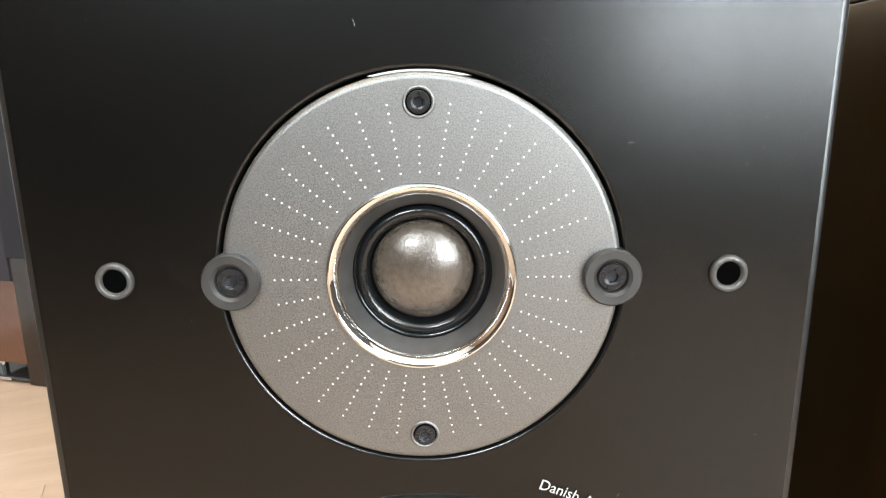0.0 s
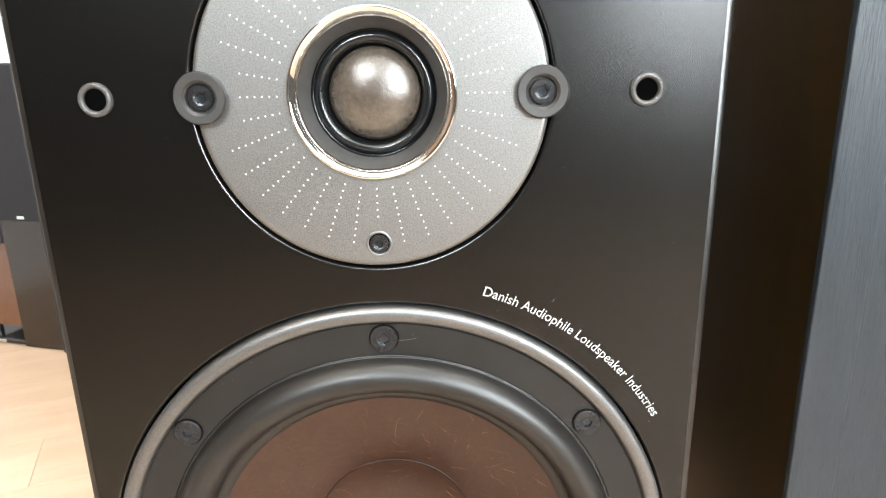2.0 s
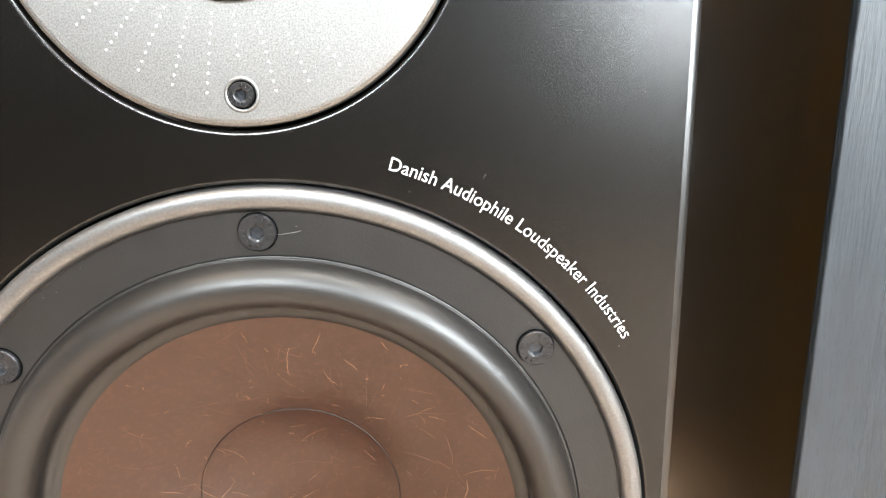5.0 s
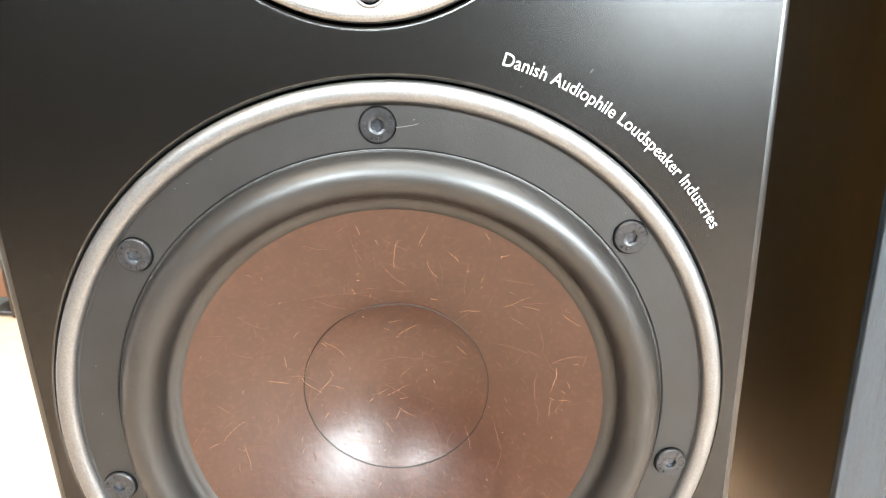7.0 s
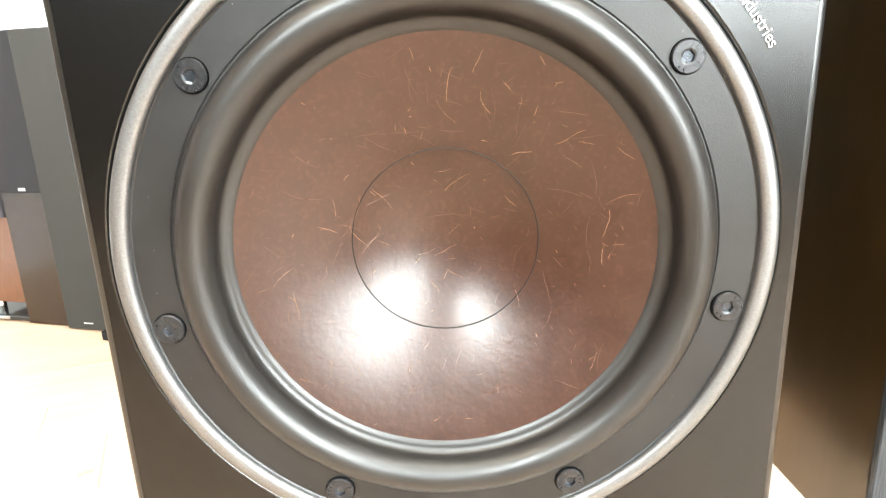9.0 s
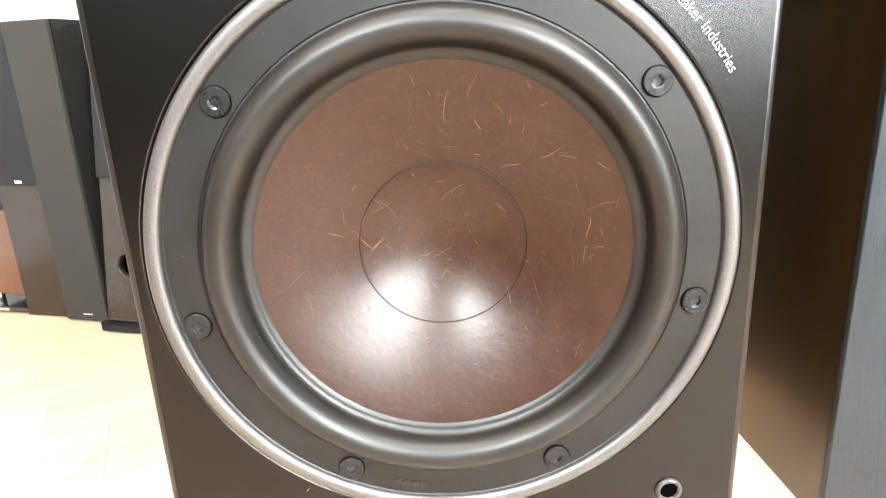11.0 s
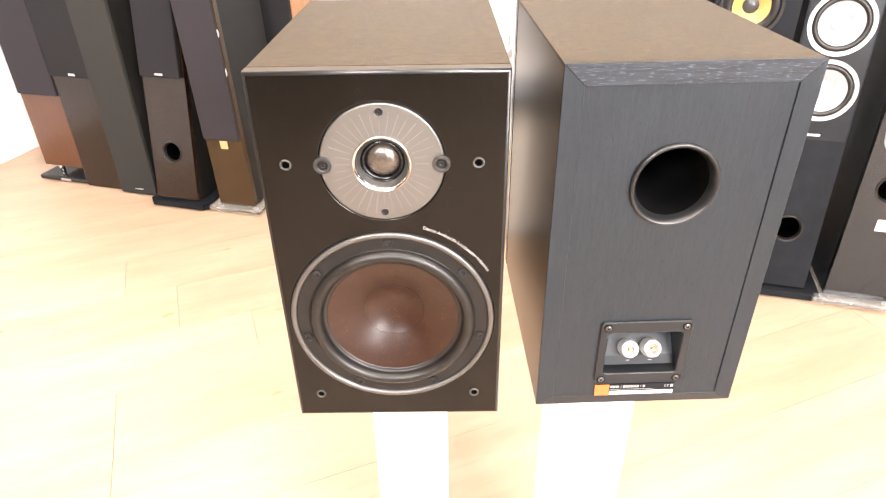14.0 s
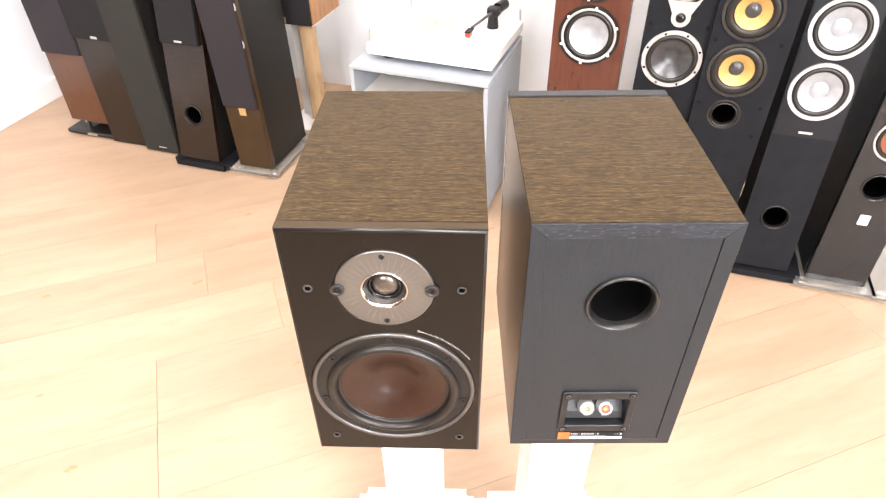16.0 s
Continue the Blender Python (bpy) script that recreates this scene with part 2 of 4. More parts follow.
M["teak"] = mat("orange_teak_veneer", (0.3, 0.13, 0.045), (0.42, 0.2, 0.08), 0.4, scale=8, stretch=(7, 7, 1), bump=0.2, bump_scale=80)
M["tan"] = mat("pale_beech", (0.5, 0.33, 0.18), (0.6, 0.42, 0.25), 0.4, scale=9, stretch=(5, 5, 1))
M["gold"] = mat("brushed_gold_badge", (0.7, 0.5, 0.26), rough=0.35, metal=0.6)
M["white_cone"] = mat("pale_metal_cone", (0.34, 0.37, 0.4), (0.42, 0.45, 0.48), 0.34, metal=0.3, scale=60)
M["silver_ring"] = mat("silver_ring", (0.46, 0.47, 0.48), (0.53, 0.54, 0.55), 0.32, metal=0.5, scale=80)
M["yellow_cone"] = mat("woven_yellow_cone", (0.42, 0.25, 0.075), (0.52, 0.33, 0.12), 0.4, scale=300, bump=0.4, bump_scale=900)
M["grey_cone"] = mat("dark_grey_cone", (0.035, 0.037, 0.04), (0.05, 0.052, 0.055), 0.3, scale=80)
M["red_cone"] = mat("red_fibre_cone", (0.2, 0.06, 0.035), (0.27, 0.09, 0.05), 0.35, scale=200)
M["glass"] = mat("clear_glass", (0.95, 0.98, 0.97), rough=0.06, rough_var=0.02, transmission=0.88)
M["white_acrylic"] = mat("white_lacquer", (0.86, 0.86, 0.86), (0.88, 0.88, 0.88), 0.2, scale=30)
M["cabinet_grey"] = mat("pale_grey_lacquer", (0.3, 0.34, 0.38), (0.33, 0.37, 0.41), 0.35, scale=20)
M["drawer"] = mat("warm_white_front", (0.7, 0.66, 0.6), (0.74, 0.7, 0.65), 0.4, scale=20)
M["label_cream"] = mat("cream_record_label", (0.5, 0.42, 0.31), (0.56, 0.47, 0.36), 0.5, scale=60)
M["red"] = mat("red_cartridge", (0.6, 0.05, 0.02), rough=0.35)
M["orange"] = mat("orange_label", (0.72, 0.12, 0.03), (0.78, 0.14, 0.036), 0.5, scale=90)
M["paper"] = mat("white_label", (0.62, 0.62, 0.6), (0.7, 0.7, 0.68), 0.5, scale=300)
M["clear_plastic"] = mat("clear_terminal_plastic", (0.56, 0.55, 0.53), (0.64, 0.63, 0.61), 0.14, scale=200, transmission=0.45, coat=0.5)
M["brass"] = mat("brass_pin", (0.75, 0.5, 0.2), rough=0.3, metal=1.0)
M["lamp_glass"] = mat("lamp_lens", (1.0, 0.88, 0.72), rough=0.4, emission=9.0)


# ---- building blocks ----
def mesh_of(bm, name, smooth=False):
    me = bpy.data.meshes.new(name)
    bmesh.ops.recalc_face_normals(bm, faces=bm.faces)
    bm.to_mesh(me)
    bm.free()
    if smooth:
        me.polygons.foreach_set("use_smooth", [True] * len(me.polygons))
    return me


def put(name, me, material, parent=None, label="", m=None):
    if material and not me.materials:
        me.materials.append(material)
    ob = new(name, me)
    ob.parent = parent
    if m is not None:
        ob.matrix_local = m
    if label:
        ob["label"] = label
    return ob


def part(name, bm, material, parent, label="", m=None, smooth=False):
    return put(name, mesh_of(bm, name, smooth), material, parent, label, m)


def thing(name, m, label, category, group=""):
    ob = new(name)
    ob.empty_display_size = 0.05
    ob.matrix_world = m
    return tagged(ob, label, category, group)


def box(x0, x1, y0, y1, z0, z1, bevel=0.0, seg=2, bm=None):
    bm = bm or bmesh.new()
    r = bmesh.ops.create_cube(bm, size=1.0, matrix=Matrix.Translation(((x0 + x1) / 2, (y0 + y1) / 2, (z0 + z1) / 2)) @ Matrix.Diagonal((x1 - x0, y1 - y0, z1 - z0, 1)))
    if bevel:
        edges = list({e for v in r["verts"] for e in v.link_edges})
        bmesh.ops.bevel(bm, geom=edges, offset=bevel, segments=seg, affect="EDGES", profile=0.5)
    return bm


def lathe(profile, n=64, bm=None, x=0.0, z=0.0, arc=None):
    """Turns (r, y) round the y axis through (x, z)."""
    bm = bm or bmesh.new()
    rings = []
    for r, y in profile:
        if r < 1e-6:
            rings.append([bm.verts.new((x, y, z))])
        else:
            rings.append([bm.verts.new((x + r * math.sin(2 * math.pi * i / n), y, z + r * math.cos(2 * math.pi * i / n))) for i in range(n)])
    for a, b in zip(rings, rings[1:]):
        for i in range(n):
            j = (i + 1) % n
            if len(a) == 1 and len(b) == 1:
                continue
            if len(a) == 1:
                bm.faces.new((a[0], b[i], b[j]))
            elif len(b) == 1:
                bm.faces.new((a[i], a[j], b[0]))
            else:
                bm.faces.new((a[i], a[j], b[j], b[i]))
    return bm


def rod(p, q, r, n=16, r2=None, bm=None):
    bm = bm or bmesh.new()
    p, q = Vector(p), Vector(q)
    d = q - p
    m = Matrix.Translation((p + q) / 2) @ d.to_track_quat("Z", "Y").to_matrix().to_4x4()
    bmesh.ops.create_cone(bm, cap_ends=True, segments=n, radius1=r, radius2=r if r2 is None else r2, depth=d.length, matrix=m)
    return bm


def holed(bm, x0, x1, z0, z1, cx, cz, r, y=0.0, n=96):
    """A flat panel in the plane y, from x0, z0 to x1, z1, with a round hole."""
    angles = sorted({2 * math.pi * i / n for i in range(n)} | {math.atan2(a - cx, b - cz) % (2 * math.pi) for a in (x0, x1) for b in (z0, z1)})
    inner, outer = [], []
    for a in angles:
        s, c = math.sin(a), math.cos(a)
        t = min((x1 - cx) / s if s > 1e-9 else 1e9, (x0 - cx) / s if s < -1e-9 else 1e9, (z1 - cz) / c if c > 1e-9 else 1e9, (z0 - cz) / c if c < -1e-9 else 1e9)
        inner.append(bm.verts.new((cx + r * s, y, cz + r * c)))
        outer.append(bm.verts.new((cx + t * s, y, cz + t * c)))
    for i in range(len(angles)):
        j = (i + 1) % len(angles)
        bm.faces.new((inner[i], inner[j], outer[j], outer[i]))
    return bm


def loops(bm, rects):
    """Joins rectangles (x0, x1, z0, z1, y) one after another into a tube."""
    rows = [[bm.verts.new(p) for p in ((a, y, c), (b, y, c), (b, y, d), (a, y, d))] for a, b, c, d, y in rects]
    for p, q in zip(rows, rows[1:]):
        for i in range(4):
            bm.faces.new((p[i], p[(i + 1) % 4], q[(i + 1) % 4], q[i]))
    return rows


def text_mesh(body, width, height, bend=None):
    """Flat letters of the built-in font, width x height, standing in the plane y = 0; bend: (radius, first angle) for a line on an arc."""
    cu = bpy.data.curves.new("letters", "FONT")
    cu.body, cu.size, cu.resolution_u, cu.offset = body, 1.0, 3, 0.005
    ob = bpy.data.objects.new("letters", cu)
    scene.collection.objects.link(ob)
    me = bpy.data.meshes.new_from_object(ob.evaluated_get(bpy.context.evaluated_depsgraph_get()))
    bpy.data.objects.remove(ob)
    co = np.empty(len(me.vertices) * 3)
    me.vertices.foreach_get("co", co)
    co = co.reshape(-1, 3)
    lo, hi = co.min(0), co.max(0)
    x = (co[:, 0] - lo[0]) / (hi[0] - lo[0]) * width
    z = co[:, 1] / 0.72 * height
    if bend:
        r, a0 = bend
        a = math.radians(a0) + x / r
        x, z = (r + z) * np.sin(a), (r + z) * np.cos(a)
    me.vertices.foreach_set("co", np.c_[x, np.zeros(len(x)), z].ravel())
    me.update()
    me.materials.clear()
    return me


def screw_mesh(r, hexr, depth):
    """A round head with a hexagon socket and small ridges on its face, looking to -y."""
    bm = bmesh.new()
    n = 36

    def ring(rad, y, hexa=False):
        out = []
        for i in range(n):
            a = 2 * math.pi * i / n
            k = rad
            if hexa:
                k = rad * math.cos(math.pi / 6) / math.cos((a % (math.pi / 3)) - math.pi / 6)
            out.append(bm.verts.new((k * math.sin(a), y, k * math.cos(a))))
        return out
    rows = [ring(r, 0.0006), ring(r, -0.0002), ring(r * 0.94, -0.0005), ring(hexr * 1.25, -0.0005), ring(hexr, -0.0003, True), ring(hexr * 0.96, depth, True)]
    for a, b in zip(rows, rows[1:]):
        for i in range(n):
            bm.faces.new((a[i], a[(i + 1) % n], b[(i + 1) % n], b[i]))
    bm.faces.new(rows[-1])
    for f in bm.faces:
        if all(math.hypot(v.co.x, v.co.z) < hexr * 1.02 for v in f.verts):
            f.material_index = 1
    for k in range(10):
        a = 2 * math.pi * (k if k < 5 else k + 2.2) / 14.4
        m = pose(0, 0, 0, 0, math.degrees(a), 0)
        bmesh.ops.create_cube(bm, size=1.0, matrix=m @ Matrix.Translation((0, -0.0006, r * 0.76)) @ Matrix.Diagonal((r * 0.09, 0.0003, r * 0.22, 1)))
    return mesh_of(bm, "screw")


SCREW = screw_mesh(0.0045, 0.0018, 0.0004)
SCREW_SMALL = screw_mesh(0.0036, 0.0017, 0.0004)
SCREW_TINY = screw_mesh(0.0028, 0.0014, 0.0004)
for me in (SCREW, SCREW_SMALL, SCREW_TINY):
    me.materials.append(M["screw"])
    me.materials.append(M["socket_dark"])


def screw(parent, x, y, z, turn, me=None, bright=True):
    s = put("screw", me or SCREW, M["screw"], parent, "", pose(x, y, z, 0, turn, 0))
    return s


# ---- room ----
def room_box(name, u0, u1, v0, v1, z0, z1, material, label, category, bevel=0.0):
    ob = put(name, mesh_of(box(u0, u1, v0, v1, z0, z1, bevel), name), material)
    ob.matrix_world = RM
    return tagged(ob, label, category, kind="structure")


T = 0.15
floor = room_box("floor", U0 - T, U1 + T, V0 - T, V1 + T, -0.12, -0.006, M["gap"], "pale oak plank floor with fine dark joints", "floor")
room_box("ceiling", U0 - T, U1 + T, V0 - T, V1 + T, CEIL, CEIL + 0.12, M["ceiling"], "plain white painted ceiling with round downlights", "ceiling")
room_box("wall_north", U0 - T, U1 + T, V1, V1 + T, 0, CEIL, M["wall"], "plain white painted back wall behind the tower loudspeakers", "wall")
room_box("wall_west", U0 - T, U0, -0.5, V1, 0, CEIL, M["wall"], "plain white painted side wall with white skirting", "wall")
room_box("wall_west", U0 - T, U0, V0, -0.5, 0, CEIL, M["bounce_wall"], "unseen warm brown end of the side wall, added for warm reflections", "wall")


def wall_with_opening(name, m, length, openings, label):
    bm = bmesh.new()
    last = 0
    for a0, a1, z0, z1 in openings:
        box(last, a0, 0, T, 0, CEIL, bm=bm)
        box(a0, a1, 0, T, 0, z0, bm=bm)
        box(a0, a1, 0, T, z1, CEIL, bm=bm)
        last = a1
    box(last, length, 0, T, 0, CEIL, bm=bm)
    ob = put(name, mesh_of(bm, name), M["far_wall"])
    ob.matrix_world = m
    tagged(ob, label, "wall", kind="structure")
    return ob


def window(name, m, w, z0, z1):
    win = new(name)
    win.matrix_world = m
    tagged(win, "white framed shop window with daylight behind it", "window", kind="structure")
    bm = bmesh.new()
    for a in ((0, 0.06), (w / 2 - 0.03, w / 2 + 0.03), (w - 0.06, w)):
        box(a[0], a[1], 0.03, 0.09, z0, z1, 0.004, bm=bm)
    for c in ((z0, z0 + 0.06), (z1 - 0.06, z1)):
        box(0.06, w / 2 - 0.03, 0.033, 0.087, c[0], c[1], bm=bm)
        box(w / 2 + 0.03, w - 0.06, 0.033, 0.087, c[0], c[1], bm=bm)
    part("window_frame", bm, M["skirting"], win)
    part("window_sill", box(-0.03, w + 0.03, -0.1, 0.03, z0 - 0.03, z0 - 0.002, 0.006), M["skirting"], win)


wall_with_opening("wall_south", RM @ pose(U1 + T, V0, 0, 0, 0, 180), U1 - U0 + 2 * T, [(U1 + T - w[1], U1 + T - w[0], w[2], w[3]) for w in (WIN_CORNER, WIN_REAR)], "unseen wall with two windows, kept dark grey to dim reflections")
window("window_1", RM @ pose(WIN_REAR[1], V0, 0, 0, 0, 180), WIN_REAR[1] - WIN_REAR[0], WIN_REAR[2], WIN_REAR[3])
window("window_3", RM @ pose(WIN_CORNER[1], V0, 0, 0, 0, 180), WIN_CORNER[1] - WIN_CORNER[0], WIN_CORNER[2], WIN_CORNER[3])
wall_with_opening("wall_east", RM @ pose(U1, V1, 0, 0, 0, -90), V1 - V0, [(V1 - WIN_RIGHT[1], V1 - WIN_RIGHT[0], WIN_RIGHT[2], WIN_RIGHT[3])], "unseen wall with a wide window, kept dark grey to dim reflections")
window("window_2", RM @ pose(U1, WIN_RIGHT[1], 0, 0, 0, -90), WIN_RIGHT[1] - WIN_RIGHT[0], WIN_RIGHT[2], WIN_RIGHT[3])
room_box("baseboard", U0, U0 + 0.016, V0, V1 - 0.016, 0, 0.09, M["skirting"], "white painted skirting board along the wall", "skirting", 0.003)


def downlight(u, v):
    t = thing("ceiling_downlight", RM @ pose(u, v, CEIL), "small round white recessed downlight with warm lens", "downlight", "ceiling downlights")
    bm = bmesh.new()
    lathe([(0.086, 0), (0.12, 0), (0.118, -0.008), (0.1, -0.012), (0.086, -0.004), (0.086, 0)], 32, bm)
    bm.transform(Matrix.Rotation(radians(90), 4, "X"))
    part("rim", bm, M["skirting"], t, m=pose(0, 0, -0.001))


for u, v in SPOTS:
    downlight(u, v)

# ---- the two compact loudspeakers ----
W, H, D = 0.206, 0.353, 0.299
ZB = -0.006      # underside, measured from the drive units' datum
OX = 0.0003      # the drive units sit this far off the cabinet's middle


def cone_depth(r):
    """Depth of the woofer's cone and cap behind the baffle at radius r."""
    if r >= 0.029:
        k = (r - 0.029) / 0.033
        return 0.0163 - 0.033 * (0.54 * k - 0.122 * k * k)
    k = r / 0.029
    return 0.0251 - 0.0088 * k * k


def fibres(count, seed, lmin, lmax, width):
    rnd = random.Random(seed)
    bm = bmesh.new()
    for _ in range(count):
        r = 0.060 * math.sqrt(rnd.random())
        a = rnd.uniform(0, 2 * math.pi)
        x, z = r * math.sin(a), r * math.cos(a)
        d = rnd.uniform(0, 2 * math.pi)
        length = lmin + (lmax - lmin) * rnd.random() ** 3
        curl = rnd.gauss(0, 38)
        w = width * rnd.uniform(0.6, 1.3)
        steps = 6
        rows = []
        for i in range(steps + 1):
            rr = math.hypot(x, z)
            if rr > 0.0612:
                break
            k = w * math.sin(math.pi * (0.12 + 0.76 * i / steps))
            px, pz = -math.sin(d) * k, math.cos(d) * k
            y0 = cone_depth(rr) - 0.00022
            rows.append((bm.verts.new((x + px, y0, z + pz)), bm.verts.new((x - px, y0, z - pz))))
            x, z = x + math.cos(d) * length / steps, z + math.sin(d) * length / steps
            d += curl * length / steps + rnd.gauss(0, 0.12)
        for p, q in zip(rows, rows[1:]):
            bm.faces.new((p[0], p[1], q[1], q[0]))
    return bm


def speaker_box(t, back_y):
    """Veneered top, sides, bottom of the cabinet, 15 mm boards, open towards -y."""
    m = pose(OX, 0, 0)
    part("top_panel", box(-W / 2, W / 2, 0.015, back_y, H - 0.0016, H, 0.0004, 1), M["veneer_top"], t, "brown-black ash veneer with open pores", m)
    part("side_panel", box(-W / 2, -W / 2 + 0.015, 0.015, back_y, ZB, H - 0.0018, 0.0008), M["veneer_side_shaded"], t, "", m)
    part("side_panel", box(W / 2 - 0.015, W / 2, 0.015, back_y, ZB, H - 0.0018, 0.0008), M["veneer_side_shaded"], t, "", m)
    part("bottom_panel", box(-W / 2 + 0.0152, W / 2 - 0.0152, 0.02, back_y, ZB, 0.015), M["veneer_side_shaded"], t, "", m)


def baffle_mesh():
    bm = bmesh.new()
    e = 0.003
    split = 0.2165
    a, b = OX - W / 2, OX + W / 2
    holed(bm, a + e, b - e, split, H - e, 0, 0.277, 0.0531)
    holed(bm, a + e, b - e, ZB + e, split, 0, 0.117, 0.0971)
    bmesh.ops.remove_doubles(bm, verts=bm.verts, dist=1e-6)
    return bm


def baffle_edge():
    bm = bmesh.new()
    a, b, e = OX - W / 2, OX + W / 2, 0.003
    arc = [(e * (1 - math.sin(q)), e * 1.1 * (1 - math.cos(q))) for q in np.linspace(0, math.pi / 2, 8)]
    loops(bm, [(a + i, b - i, ZB + i, H - i, y) for i, y in arc])
    return bm


def recess_lip(r, z):
    """Rounded edge of a rebate round a drive unit."""
    arc = [(r - 0.001 * math.sin(a), 0.001 - 0.001 * math.cos(a)) for a in np.linspace(0, math.pi / 2, 7)]
    return lathe(arc + [(r - 0.00105, 0.006)], 160, None, 0, z)


def baffle_rim():
    bm = bmesh.new()
    a, b = OX - W / 2, OX + W / 2
    loops(bm, [(a + i, b - i, ZB + i, H - i, y) for i, y in ((0.0, 0.0033), (0.0, 0.0135), (0.002, 0.0138), (0.002, 0.0155))])
    return bm


def tweeter(t):
    tw = part("tweeter", lathe([(0.0512, 0.006), (0.0512, 0.0002), (0.0509, -0.0006), (0.0502, -0.0011), (0.0495, -0.0012), (0.0245, -0.0012), (0.0243, 0.0)], 128), M["plate"], t,
              "round sand-blasted grey alloy faceplate printed with rays of white dots", pose(0, 0, 0.277))
    ring = [(0.0244, -0.0008), (0.0243, -0.0022), (0.0239, -0.0029), (0.0234, -0.0028), (0.0225, -0.002), (0.0217, -0.0009), (0.0214, -0.0002)]
    part("ring", lathe(ring, 96), M["chrome"], tw, "polished chrome ring", smooth=True)
    part("horn", lathe([(0.0214, -0.0002), (0.020, 0.0018), (0.0184, 0.0045)], 96), M["horn"], tw, "grey flared throat", smooth=True)
    roll = [(0.0184, 0.0042)] + [(0.0162 + 0.0018 * math.cos(a), 0.0068 - 0.0022 * math.sin(a)) for a in np.linspace(0, math.pi, 10)] + [(0.0138, 0.0085)]
    part("surround", lathe(roll, 96), M["gloss_black"], tw, "glossy black rolled surround", smooth=True)
    dome = [(0.0138 * math.cos(a), 0.0085 - 0.0068 * math.sin(a)) for a in np.linspace(0, math.pi / 2, 14)]
    part("dome", lathe(dome, 64), M["dome"], tw, "shiny grey-brown woven fabric dome", smooth=True)
    bm = bmesh.new()
    for k in range(36):
        a = 2 * math.pi * k / 36
        upright = min(k % 18, 18 - k % 18)          # 0 for the rays that end at a screw
        level = min((k + 9) % 18, 18 - (k + 9) % 18)  # 0 and 1 for those that end at a boss
        for i in range(9):
            r = 0.0272 + 0.0021 * i
            if upright == 0 and i > 4 or level < 2 and i > 5:
                continue
            lathe([(0.00029, -0.00132), (0, -0.00134)], 6, bm, r * math.sin(a), r * math.cos(a))
    tagged(part("printed_dots", bm, M["dot"], tw, "tiny white printed dots in rays"), kind="stuff")
    boss = lathe([(0.0074, 0.004), (0.0074, -0.0032), (0.0070, -0.0037), (0.0050, -0.0036), (0.0042, -0.0028), (0.0040, -0.0014), (0, -0.0014)], 48)
    boss_me = mesh_of(boss, "boss")
    for x in (-0.0485, 0.0485):
        put("boss", boss_me, M["boss"], tw, "dark grey round mounting boss", pose(x, 0, 0))
        screw(tw, x, -0.0020, 0, 20 if x > 0 else 45, SCREW_SMALL)
    for z in (0.044, -0.044):
        put("countersink", mesh_of(lathe([(0.0034, -0.00125), (0.0032, -0.0013), (0, -0.0013)], 32), "countersink"), M["hole"], tw, "", pose(0, 0, z))
        screw(tw, 0, -0.0018, z, 10, SCREW_TINY)
        part("screw_lip", lathe([(0.0040, -0.00125), (0.0038, -0.0016), (0.0034, -0.0016), (0.0031, -0.00125)], 32), M["plate"], tw, "", pose(0, 0, z), smooth=True)


